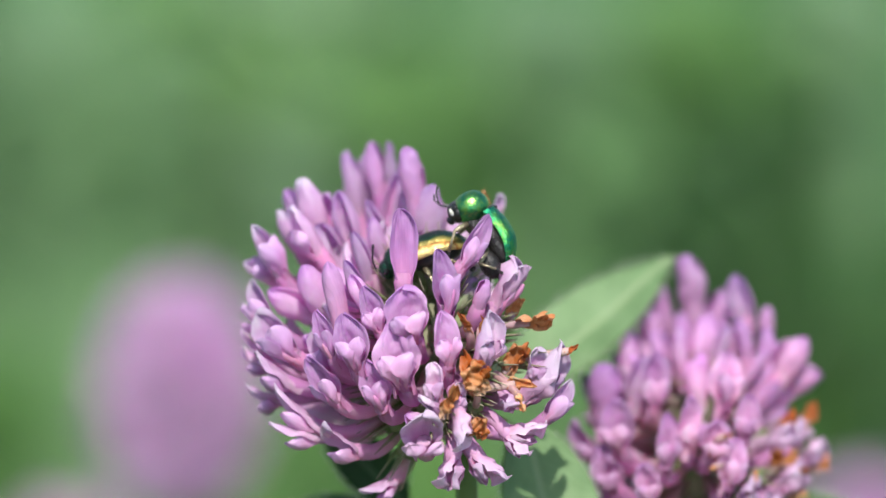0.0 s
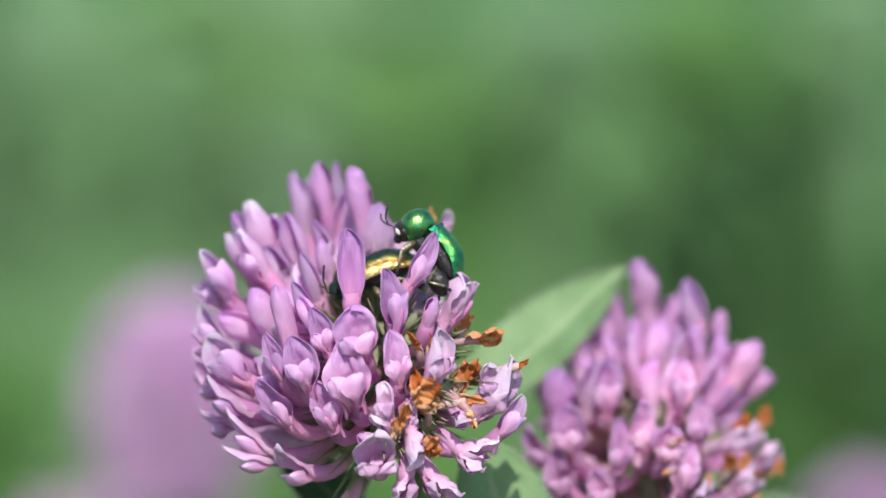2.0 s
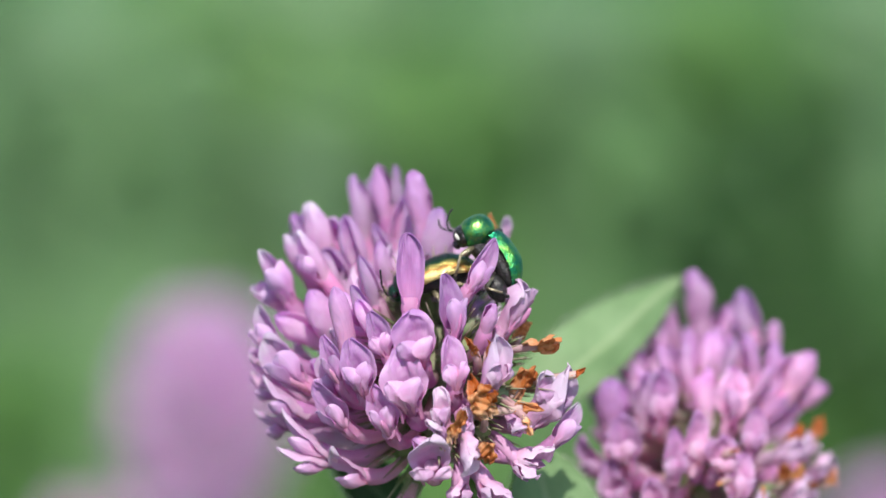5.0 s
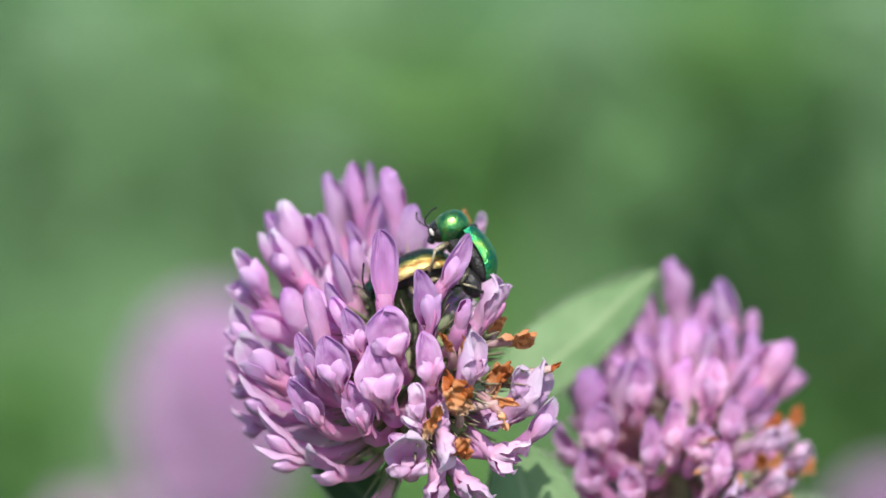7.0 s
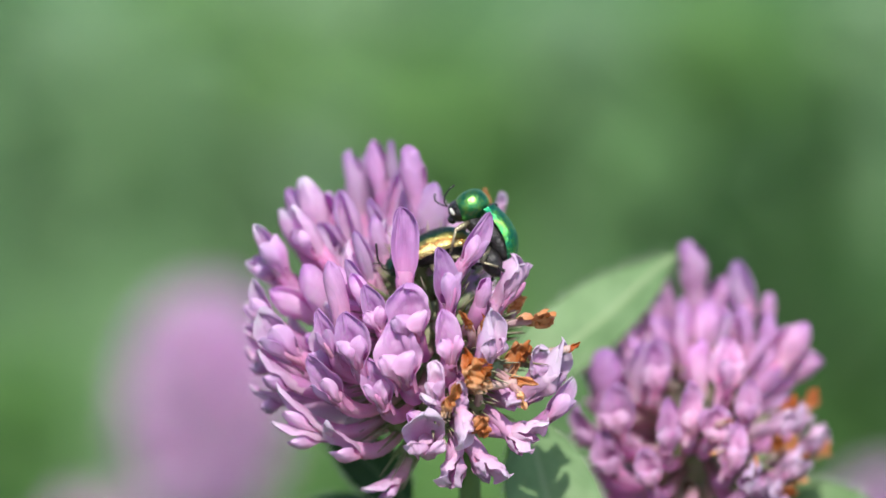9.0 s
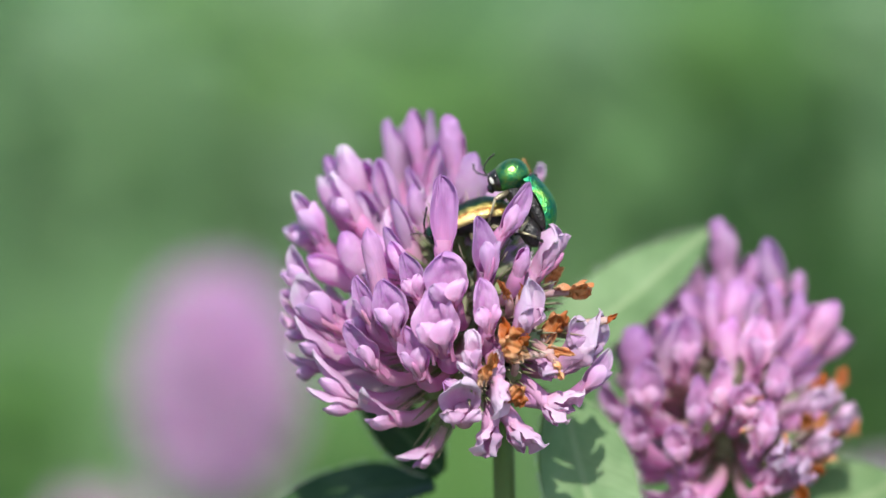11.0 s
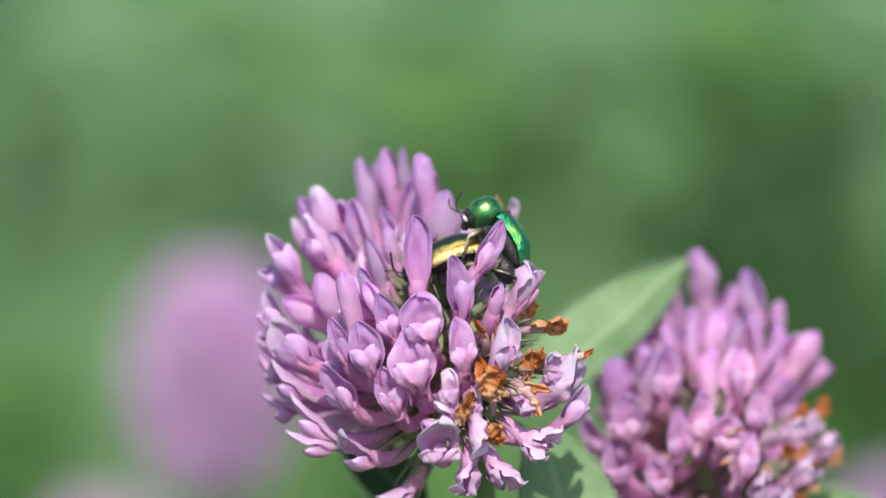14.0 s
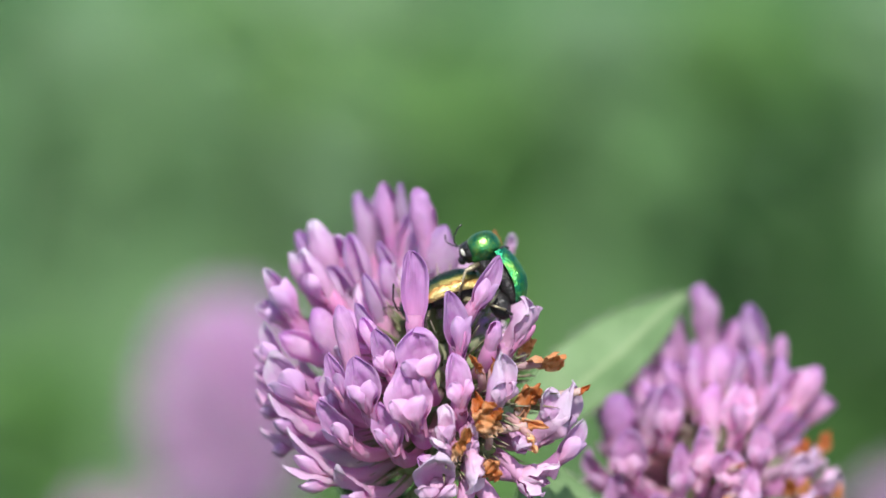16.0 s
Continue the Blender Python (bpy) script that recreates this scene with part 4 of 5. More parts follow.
bloom_beside("tipped", (10.9, 2.0, 1.4), (8.3, 2.8, -0.8), 0.76, 200)
bloom_beside("face", (2.8, -6.0, 2.8), (2.2, -5.2, -1.5), 0.82, -10)
bloom_beside("bud", (-1.8, -1.0, 4.9), (-0.9, -0.2, 0.6), 0.81)
bloom_beside("bud", (-2.3, 1.0, 4.6), (-1.6, 1.8, 0.7), 0.68)
bloom_beside("bud", (-4.9, -2.0, 2.6), (-5.1, -1.2, -1.4), 0.90)
bloom_beside("face", (-3.5, -4.0, 2.8), (-3.7, -3.2, -1.7), 0.71, 10)
bloom_beside("deep", (-7.7, -2.0, 2.0), (-7.7, -1.2, -1.7), 1.17)
bloom_beside("bud", (-5.9, 3.0, 4.6), (-5.1, 3.8, 0.7), 0.90)
bloom_beside("bud", (-3.9, 5.0, 6.5), (-3.1, 5.8, 2.4), 1.00)
bloom_beside("bud", (-2.7, 6.0, 8.5), (-1.9, 6.8, 4.1), 0.90)
bloom_beside("bud", (0.8, 2.0, 5.6), (1.2, 2.8, 1.2), 1.00)
bloom_beside("bud", (3.1, 3.0, 5.6), (3.2, 3.8, 1.7), 0.90)
bloom_beside("deep", (4.0, -1.0, 5.7), (4.4, -0.2, 2.3), 0.76)
bloom_beside("bud", (0.1, -2.0, 2.8), (0.2, -1.2, -1.1), 0.90)
bloom_beside("face", (-7.7, -7.0, -1.4), (-6.6, -6.0, -5.0), 0.84, 15)
bloom_beside("face", (-8.6, -7.0, -5.6), (-7.0, -5.5, -8.3), 0.73, 20)
bloom_beside("face", (-2.4, -8.5, -2.2), (-2.9, -7.7, -6.3), 0.62)
bloom_beside("face", (-0.4, -8.0, -0.8), (-0.9, -7.2, -4.9), 0.78, 10)
bloom_beside("face", (1.8, -8.5, -2.9), (0.9, -7.5, -5.5), 0.71, -15)
bloom_beside("face", (3.4, -8.5, -4.5), (2.4, -7.5, -8.1), 0.69, -15)
bloom_beside("face", (-4.7, -9.0, -6.4), (-4.2, -7.5, -9.3), 0.62)
bloom_beside("face", (4.4, -7.0, -0.8), (3.8, -6.0, -4.0), 0.62, -15)
bloom_beside("pale", (5.1, -8.0, -7.5), (3.8, -7.0, -10.0), 0.85)
bloom_beside("pale", (8.0, -4.0, -3.4), (6.4, -3.0, -5.8), 0.77)
bloom_beside("pale", (9.6, -2.0, -3.1), (7.5, -1.0, -5.4), 0.71)
bloom_beside("pale", (9.3, -4.0, -6.6), (6.9, -3.0, -8.7), 0.82)
bloom_beside("pale", (11.4, -1.0, -5.0), (9.1, 0.0, -6.5), 0.69)
bloom_beside("pale", (7.1, -6.0, -9.5), (5.3, -5.0, -11.0), 0.77)
bloom_beside("face", (4.1, -8.0, -10.2), (2.8, -7.0, -11.8), 0.62)
bloom_beside("open", (-9.0, -4.0, -3.5), (-6.6, -3.0, -5.9), 0.67)
bloom_beside("open", (-5.2, -6.0, -11.5), (-2.8, -5.0, -12.0), 0.67)
bloom_beside("open", (-9.4, 0.0, -1.2), (-7.4, 1.0, -3.7), 0.61)
bloom_beside("withered", (8.5, -2.0, -2.1), (7.5, -1.2, -3.5), 0.85)
bloom_beside("withered", (10.5, 0.0, -1.5), (9.6, 0.8, -3.5), 0.50)
bloom_beside("withered", (6.8, -5.0, -5.2), (6.5, -4.2, -6.7), 0.78)
bloom_beside("withered", (8.6, -4.0, -5.7), (7.3, -3.2, -6.5), 0.70)
bloom_beside("withered", (11.5, -1.0, -6.1), (10.5, -0.2, -6.9), 0.70)
bloom_beside("withered", (8.0, -5.0, -9.6), (7.1, -4.2, -10.5), 0.78)
bloom_beside("withered", (6.7, -6.0, -11.4), (6.0, -5.2, -12.4), 0.85)
bloom_beside("withered", (9.3, -4.0, -7.1), (8.5, -3.2, -7.5), 0.43)
bloom_beside("withered", (2.4, -8.5, -3.9), (1.8, -7.7, -4.2), 0.35)
bloom_beside("withered", (0.9, -8.8, -6.7), (1.5, -8.0, -6.5), 0.31)
bloom_beside("withered", (4.8, -8.2, -6.9), (4.4, -7.5, -8.0), 0.31)
bloom_beside("withered", (9.3, -3.0, -9.0), (8.2, -2.2, -9.4), 0.78)
bloom_beside("open", (-11.0, -3.0, -3.8), (-8.2, -2.0, -6.2), 0.62)
bloom_beside("face", (-11.2, -4.0, -7.4), (-8.4, -3.0, -9.2), 0.6, 15)
bloom_beside("bud", (-9.6, 3.0, 0.8), (-7.4, 3.8, -2.4), 0.75)
bloom_beside("open", (-10.4, -3.0, -10.6), (-7.2, -2.0, -11.0), 0.62)
bloom_beside("open", (-7.6, -5.0, -13.0), (-5.0, -4.0, -12.6), 0.6)
bloom_beside("open", (-3.2, -7.0, -13.6), (-1.8, -6.0, -12.4), 0.58)
for k, petal in enumerate(beside.children_recursive):
    if petal.type == "MESH" and (petal.data.materials[0] in (MAUVE, TIPPED, WING) or petal.data.materials[0] == BLUSH and k % 3):
        slot = petal.material_slots[0]
        slot.link = "OBJECT"
        slot.material = ROSE if petal.data.materials[0] == WING else PURPLE
fill_head(beside, HEART_BESIDE, (-0.4, 2.0, -3.0), (10.5, 11.0, 11.5), beside_tips, 130, beside_rng, near=3.2, kinds=("bud", "bud", "open"), wide=0.85, front=2.5, calyx=False)
fill_head(beside, HEART_BESIDE, (0.2, 2.0, -3.0), (10.0, 10.0, 11.0), beside_tips, 150, beside_rng, 0.86, 1.7, ("bud", "deep", "bud"), front=-1.0, wide=0.68, calyx=False)
leaflet(beside, (5, 6, -17), (15.5, 4, -11.5), (0.0, -0.85, 0.5), 12, 10, 0.15, 0.6, 7.0, "rounded green clover leaf")

# ---- flowers farther back in the meadow ----
far_clover = clover(-39.8, 292, -22.6, "pink clover head farther back in the meadow")
core(far_clover, (0, 0, -3))
stem(far_clover, (0, 0, -8), 310, (2, 2), 1.1)
far_rng = random.Random(5)
fill_head(far_clover, (0, 0, -3), (0, 0, 0.0), (13.5, 13.0, 19.5), [], 330, far_rng, 1.0, 0.1, ("bud", "tipped", "pale"), low=-0.9, wide=1.15)
fill_head(far_clover, (0, 0, -3), (0, 0, 0.0), (13.5, 13.0, 19.5), [], 200, far_rng, 0.8, 0.1, ("bud", "tipped"), low=-0.9, wide=1.2)


def meadow_clover(x, y, z, turn, down):
    plant = clover(x, y, z, "pink clover head far back in the meadow")
    core(plant, (0, 0, -3))
    stem(plant, (0, 0, -8), down, (1, 1), 1.1)
    fill_head(plant, (0, 0, -3), (0, 0, 0), (12, 12, 13), [], 80, random.Random(turn), 1.0, 0.1, ("open", "bud", "pale"), low=-0.9)


meadow_clover(-60, 330, -52, 8, 265)
meadow_clover(66, 310, -46, 9, 272)


# ---- beetles ----
def shell_half(name, mat, side, long, wide, high, front):
    """One wing case: from the seam down to the side, blunt behind."""
    def f(u, v):
        a = (v + 1) / 2 * 1.62
        k = min(u * 1.0, 1.0)
        s = math.sqrt(max(1 - max((k - 0.45) / 0.58, 0) ** 2.4, 0.0)) * (0.86 + 0.14 * math.sin(min(k / 0.4, 1) * 1.57))
        y = side * (0.02 + wide * s * math.sin(a))
        z = high * s * math.cos(a) + 0.28 * math.sin(math.pi * k) - 0.7 * max(k - 0.6, 0) - 0.5 * (1 - s)
        return front - long * k, y, z
    return sheet(name, mat, f, 18, 10, 0.12)


def feeler(name, mat, path, r0, r1, beads=9):
    """A beaded antenna."""
    pts = [Vector(p) for p in path]
    fine = []
    n = beads * 3
    for i in range(n + 1):
        k = i / n * (len(pts) - 1)
        j = min(int(k), len(pts) - 2)
        fine.append(pts[j].lerp(pts[j + 1], k - j))
    radii = [(r0 + (r1 - r0) * i / n) * (0.75 if i % 3 == 0 else 1.1) for i in range(n + 1)]
    return tube(name, mat, fine, radii, 7)


def leg(beetle, hip, knee, ankle, toe):
    """Thigh, shin and foot."""
    thigh = part("leg", tube("leg", LEG_SHELL, [hip, Vector(hip).lerp(Vector(knee), 0.5), knee], [0.2, 0.27, 0.14], 8), beetle)
    part("shin", tube("shin", LEG_SHELL, [knee, Vector(knee).lerp(Vector(ankle), 0.5), ankle], [0.12, 0.1, 0.12], 7), thigh)
    part("foot", tube("foot", BLACK_SHELL, [ankle, Vector(ankle).lerp(Vector(toe), 0.35), Vector(ankle).lerp(Vector(toe), 0.45), Vector(ankle).lerp(Vector(toe), 0.8), toe],
                      [0.1, 0.17, 0.09, 0.16, 0.05], 6), thigh)


def male_beetle(at):
    """x forward along the wing cases, z out of its back, y its near side."""
    b = tagged(new("beetle"), "shiny emerald green beetle mounted on another", "beetle")
    b.matrix_world = at
    part("wing_case", shell_half("wing_case", GREEN_SHELL, 1, 4.9, 1.55, 1.05, 2.1), b)
    part("wing_case", shell_half("wing_case", GREEN_SHELL, -1, 4.9, 1.55, 1.05, 2.1), b)
    part("abdomen", blob("abdomen", BLACK_SHELL, (-0.3, 0, -0.35), (2.45, 1.4, 1.0), power=0.8), b, "glossy black underside")
    part("pronotum", joined("pronotum", GREEN_NECK, [blob_rings((2.9, 0, -0.85), (1.3, 1.7, 1.5), power=0.8, rings=16, sides=24)]), b)
    part("scutellum", blob("scutellum", BLACK_SHELL, (2.0, 0, 0.3), (0.35, 0.8, 0.8)), b)
    head = part("head", blob("head", BLACK_SHELL, (3.05, 0, -1.95), (0.95, 1.25, 0.9), power=0.85), b, "black head")
    part("eye", blob("eye", EYE_SHELL, (3.4, 1.05, -2.1), (0.36, 0.25, 0.28)), head)
    part("eye", blob("eye", EYE_SHELL, (3.4, -1.05, -2.1), (0.36, 0.25, 0.28)), head)
    part("face_mark", blob("face_mark", WHITE_MARK, (3.2, 1.0, -2.45), (0.32, 0.2, 0.18)), head, "cream face mark")
    part("face_mark", blob("face_mark", WHITE_MARK, (3.2, -1.0, -2.45), (0.32, 0.2, 0.18)), head, "cream face mark")
    part("jaw", blob("jaw", BLACK_SHELL, (2.7, 0, -2.8), (0.4, 0.5, 0.35)), head)
    part("abdomen_tip", blob("abdomen_tip", BLACK_SHELL, (-2.0, 0.9, -1.6), (1.3, 1.0, 0.85)), b, "glossy black underside")
    part("chest", blob("chest", BLACK_SHELL, (1.6, 0, -1.3), (1.3, 1.1, 0.8)), b, "glossy black underside")
    leg(b, (1.8, 0.8, -1.7), (1.7, 1.6, -2.9), (0.4, 1.3, -4.1), (-0.3, 1.2, -4.6))
    leg(b, (1.9, -0.8, -1.7), (1.5, -1.5, -2.8), (0.2, -1.2, -3.9), (-0.5, -1.1, -4.4))
    leg(b, (0.6, 0.9, -1.3), (0.1, 1.9, -2.3), (-1.0, 1.6, -3.0), (-1.8, 1.5, -3.2))
    leg(b, (0.6, -0.9, -1.3), (0.1, -1.9, -2.3), (-1.0, -1.6, -3.0), (-1.8, -1.5, -3.2))
    leg(b, (-0.8, 1.2, -1.2), (-1.6, 2.1, -2.3), (-2.6, 2.0, -1.3), (-3.2, 1.8, -1.0))
    leg(b, (-1.0, -0.9, -1.1), (-1.3, -1.9, -1.9), (-2.6, -1.5, -2.0), (-3.3, -1.4, -2.4))
    near = part("antenna", feeler("antenna", BLACK_SHELL, [(0, 0, 0), (0.3, 0.2, -0.3), (0.8, 0.3, -0.3), (1.4, 0.35, 0.0), (1.8, 0.35, 0.4)], 0.055, 0.085), b)
    near.matrix_basis = pose(3.8 * MM, 0.6 * MM, -2.6 * MM)
    off = part("antenna", feeler("antenna", BLACK_SHELL, [(0, 0, 0), (0.3, -0.2, -0.3), (0.7, -0.4, -0.6), (1.1, -0.55, -0.7), (1.5, -0.6, -0.5)], 0.055, 0.085), b)
    off.matrix_basis = pose(3.8 * MM, -0.6 * MM, -2.6 * MM)
    return b, near, off


def female_beetle(at):
    b = tagged(new("beetle"), "golden green beetle half hidden among the florets", "beetle")
    b.matrix_world = at
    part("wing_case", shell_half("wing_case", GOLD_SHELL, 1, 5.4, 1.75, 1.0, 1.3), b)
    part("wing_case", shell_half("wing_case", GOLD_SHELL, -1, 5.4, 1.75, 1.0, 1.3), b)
    part("abdomen", blob("abdomen", BLACK_SHELL, (-1.0, 0, -0.4), (2.6, 1.55, 1.1), power=0.8), b, "glossy black underside")
    part("pronotum", blob("pronotum", DARK_SHELL, (1.9, 0, -0.15), (1.15, 1.6, 1.25), power=0.8, rings=16, sides=24), b, "dark green neck shield")
    head = part("head", blob("head", DARK_SHELL, (2.95, 0, -0.55), (0.65, 1.0, 0.8)), b)
    part("eye", blob("eye", EYE_SHELL, (3.05, 0.85, -0.4), (0.25, 0.2, 0.3)), head)
    part("eye", blob("eye", EYE_SHELL, (3.05, -0.85, -0.4), (0.25, 0.2, 0.3)), head)
    leg(b, (1.4, 1.0, -0.9), (1.9, 2.1, -1.2), (2.0, 2.5, -2.4), (2.4, 2.6, -3.0))
    leg(b, (1.4, -1.0, -0.9), (1.9, -2.1, -1.2), (2.0, -2.5, -2.4), (2.4, -2.6, -3.0))
    leg(b, (0.0, 1.1, -1.0), (-0.2, 2.3, -1.3), (-0.4, 2.6, -2.5), (-0.2, 2.7, -3.2))
    leg(b, (0.0, -1.1, -1.0), (-0.2, -2.3, -1.3), (-0.4, -2.6, -2.5), (-0.2, -2.7, -3.2))
    leg(b, (-1.5, 1.1, -0.9), (-2.4, 2.0, -0.8), (-3.4, 2.1, -1.7), (-4.0, 2.1, -1.9))
    leg(b, (-1.5, -1.1, -0.9), (-2.4, -2.0, -0.8), (-3.4, -2.1, -1.7), (-4.0, -2.1, -1.9))
    near = part("antenna", feeler("antenna", BLACK_SHELL, [(0, 0, 0), (0.5, 0.4, 0.6), (0.6, 0.7, 1.7), (0.2, 0.8, 3.0)], 0.06, 0.09), b)
    near.matrix_basis = pose(3.3 * MM, 0.6 * MM, -0.6 * MM)
    off = part("antenna", feeler("antenna", BLACK_SHELL, [(0, 0, 0), (0.4, -0.3, 0.1), (0.9, -0.6, 0.3), (1.6, -0.8, 0.3)], 0.055, 0.085), b)
    off.matrix_basis = pose(3.3 * MM, -0.6 * MM, -0.6 * MM)
    return b, near, off


def on_head(x, y, z, forward, back):
    """A pose on the main flower: place in millimetres, the way ahead and the way out of the back."""
    f = Vector(forward).normalized()
    k = Vector(back)
    k = (k - f * k.dot(f)).normalized()
    return Matrix.Translation(Vector((x, y, z)) * MM) @ Matrix((f, k.cross(f), k)).transposed().to_4x4()


MALE_AT = on_head(7.5, -3.6, 7.5, (-0.46, 0.05, 0.88), (0.9, -0.03, 0.42))
FEMALE_AT = on_head(1.2, -2.7, 5.9, (-0.94, -0.05, -0.3), (-0.25, -0.35, 0.9))
male, male_antenna, male_antenna_off = male_beetle(main_clover.matrix_world @ MALE_AT)
female, female_antenna, female_antenna_off = female_beetle(main_clover.matrix_world @ FEMALE_AT)


# ---- wind and beetles ----
def swayed(thing_at, pivot, x, z, lean):
    """The plant's pose, blown x to the right and z up (millimetres) and leaning clockwise about a pivot."""
    p = Vector(pivot) * MM
    return thing_at @ Matrix.Translation(p + Vector((x, 0, z)) * MM) @ pose(0, 0, 0, 0, lean, 0) @ Matrix.Translation(-p)


def motions():
    homes = {ob: ob.matrix_world.copy() for ob in (main_clover, beside, far_clover)}
    rows = [
        (0, 0.22, 0.00, 0.46), (0.1, 3.20, 1.42, 2.50), (0.2, -2.34, 3.74, 0.33), (0.3, -6.75, 3.18, -1.10), (0.4, -3.27, 0.94, -0.62), (0.5, -0.99, 3.11, 0.60),
        (0.6, -2.04, 3.92, 0.48), (0.7, -1.91, 5.65, 0.94), (0.8, -0.07, 3.55, 0.97), (0.9, 0.12, 2.25, 0.71), (1, -1.05, 0.78, 0.45), (1.1, -2.55, -2.09, -1.12),
        (1.2, -4.28, -0.41, -1.22), (1.3, -1.73, 0.76, -0.19), (1.4, 0.84, -1.16, 0.11), (1.5, -0.63, -0.78, 0.26), (1.6, -1.99, -0.03, -0.51), (1.7, -3.63, -1.94, -1.52),
        (1.8, -2.01, -1.33, -0.96), (1.9, -2.24, -1.32, -1.10), (2, -4.42, -1.55, -1.32), (2.1, -4.91, -0.81, -1.73), (2.2, -3.06, -2.96, -1.61), (2.3, -4.74, -4.08, -2.27),
        (2.4, -6.58, -2.08, -2.23), (2.5, -5.41, -2.69, -1.81), (2.6, -4.57, -4.68, -2.24), (2.7, -5.27, -2.48, -1.96), (2.8, -5.88, -2.41, -2.19), (2.9, -5.22, -4.44, -2.55),
        (3, -4.09, -3.61, -1.93), (3.1, -5.38, -3.64, -2.39), (3.2, -6.00, -5.87, -3.05), (3.3, -4.36, -4.85, -2.25), (3.4, -4.35, -4.29, -2.04), (3.5, -4.81, -4.41, -2.23),
        (3.6, -2.83, -4.57, -1.59), (3.7, -3.20, -4.51, -1.67), (3.8, -4.83, -4.79, -2.22), (3.9, -4.79, -4.28, -2.07), (4, -3.66, -4.58, -1.54), (4.1, -4.40, -5.35, -2.19),
        (4.2, -5.29, -4.19, -2.15), (4.3, -4.42, -4.37, -1.91), (4.4, -3.72, -4.80, -1.80), (4.5, -2.87, -2.80, -1.34), (4.6, -3.45, -3.87, -1.43), (4.7, -0.47, -3.23, -0.97),
        (5.3, -2.50, -1.78, 0.16), (5.9, -4.58, -2.96, -1.18), (6.4, -3.37, -1.80, -0.76), (6.8, -4.45, -2.51, -0.74), (6.9, -5.64, -2.22, -1.94), (7, -3.59, -1.65, -0.76),
        (7.1, -0.78, -2.30, -0.37), (7.2, -1.42, -2.43, -0.57), (7.3, -0.86, -0.98, -0.02), (7.4, 0.19, -0.04, 0.55), (7.5, 1.43, 0.14, 1.13), (7.6, 1.29, -0.43, 0.79),
        (7.7, 0.36, 0.68, 0.78), (7.8, 0.38, -0.10, 0.59), (7.9, -0.89, -0.12, 0.20), (8, -0.77, 3.45, 0.92), (8.1, -1.46, 1.56, 0.45), (8.2, -1.42, -0.34, 0.54),
        (8.7, -3.14, -1.03, -0.54), (9.3, -0.75, 1.30, 0.68), (9.9, -2.79, -0.80, -0.38), (10.3, -1.51, -0.04, 0.40), (10.4, -2.49, 0.26, 0.07), (10.5, -3.47, -1.79, -1.05),
        (10.6, -1.76, -1.27, -0.13), (10.7, -3.86, 0.59, -0.35), (10.8, -4.08, 0.00, -0.61), (10.9, -0.82, -0.58, 0.16), (11, 1.18, 2.64, 1.04), (11.1, -0.95, 4.46, 1.23),
        (11.2, -1.27, 0.70, 0.31), (11.3, 1.09, 1.46, 1.20), (11.4, 2.33, 3.71, 2.12), (11.5, -1.30, 2.39, 0.40), (11.6, -3.10, -1.01, -0.60), (11.7, -2.00, -1.01, -0.27),
        (11.8, -0.94, 1.24, 0.60), (11.9, -2.78, 0.67, -0.07), (12, -3.93, -0.41, -0.73), (12.2, -2.65, -0.36, -0.26), (12.4, -4.34, -0.38, -0.76), (12.5, -4.11, -0.93, -0.73),
        (12.6, -4.10, -2.09, -1.10), (12.8, -3.28, -0.58, -0.50), (12.9, -2.54, -1.53, -0.52), (13, -3.13, 0.48, -0.15), (13.1, -4.19, 0.58, -0.60), (13.2, -1.48, 0.76, 0.15),
        (13.3, -0.28, 2.01, 0.52), (13.4, -3.90, 0.39, -0.47), (13.5, -4.56, -0.96, -1.07), (13.6, -1.94, -0.55, 0.15), (13.7, -1.29, 0.19, 0.49), (13.8, -3.94, -0.20, -0.41),
        (13.9, -3.67, -1.03, -0.55), (14, -1.24, -0.50, -0.43), (14.1, -2.43, 0.05, -0.01), (14.2, -5.27, -0.21, -0.98), (14.3, -4.11, -0.71, -0.81), (14.4, -3.09, -0.69, -0.57),
        (14.5, -4.35, -0.23, -1.05), (14.6, -3.57, -0.40, -0.65), (14.7, -1.56, -0.27, 0.01), (14.8, -2.58, -0.65, -0.34), (14.9, -4.71, -0.80, -0.96), (15, -3.67, -0.02, -0.83),
        (15.1, -3.07, -0.99, -0.47), (15.2, -3.58, -1.41, -0.72), (15.3, -4.46, -1.12, -0.90), (15.4, -3.93, -1.11, -0.74), (15.5, -3.34, -0.56, -0.76), (15.6, -3.06, -1.01, -0.39),
        (15.7, -2.76, -1.46, -0.35), (15.8, -3.27, -2.07, -0.58), (16, -2.51, -3.39, -0.30),
    ]
    pivot = (2.9, 0, 5.0)
    walk(main_clover, [(t, swayed(homes[main_clover], pivot, x, z, a)) for t, x, z, a in rows])
    # the pair rides on the flower; the upper one shifts and rocks a little
    rock = {0: 0, 0.5: 1.5, 1.5: -1, 2.5: 2, 3.5: -1.5, 4.5: 1, 6.8: -1, 8: 2, 10.5: 0, 12: 2, 13.5: -1, 15: 1.5, 16: -2}
    times = sorted(rock)
    walk(male, [(t, swayed(homes[main_clover], pivot, x, z, a) @ MALE_AT @ pose(0, 0, 0, 0, float(np.interp(t, times, [rock[k] for k in times])), 0))
                for t, x, z, a in rows])
    # the lower one backs slowly deeper between the florets
    walk(female, [(t, swayed(homes[main_clover], pivot, x, z, a) @ FEMALE_AT @ pose(-0.00005 * t, 0, 0, 0, 0.5 * math.sin(t), 0)) for t, x, z, a in rows])
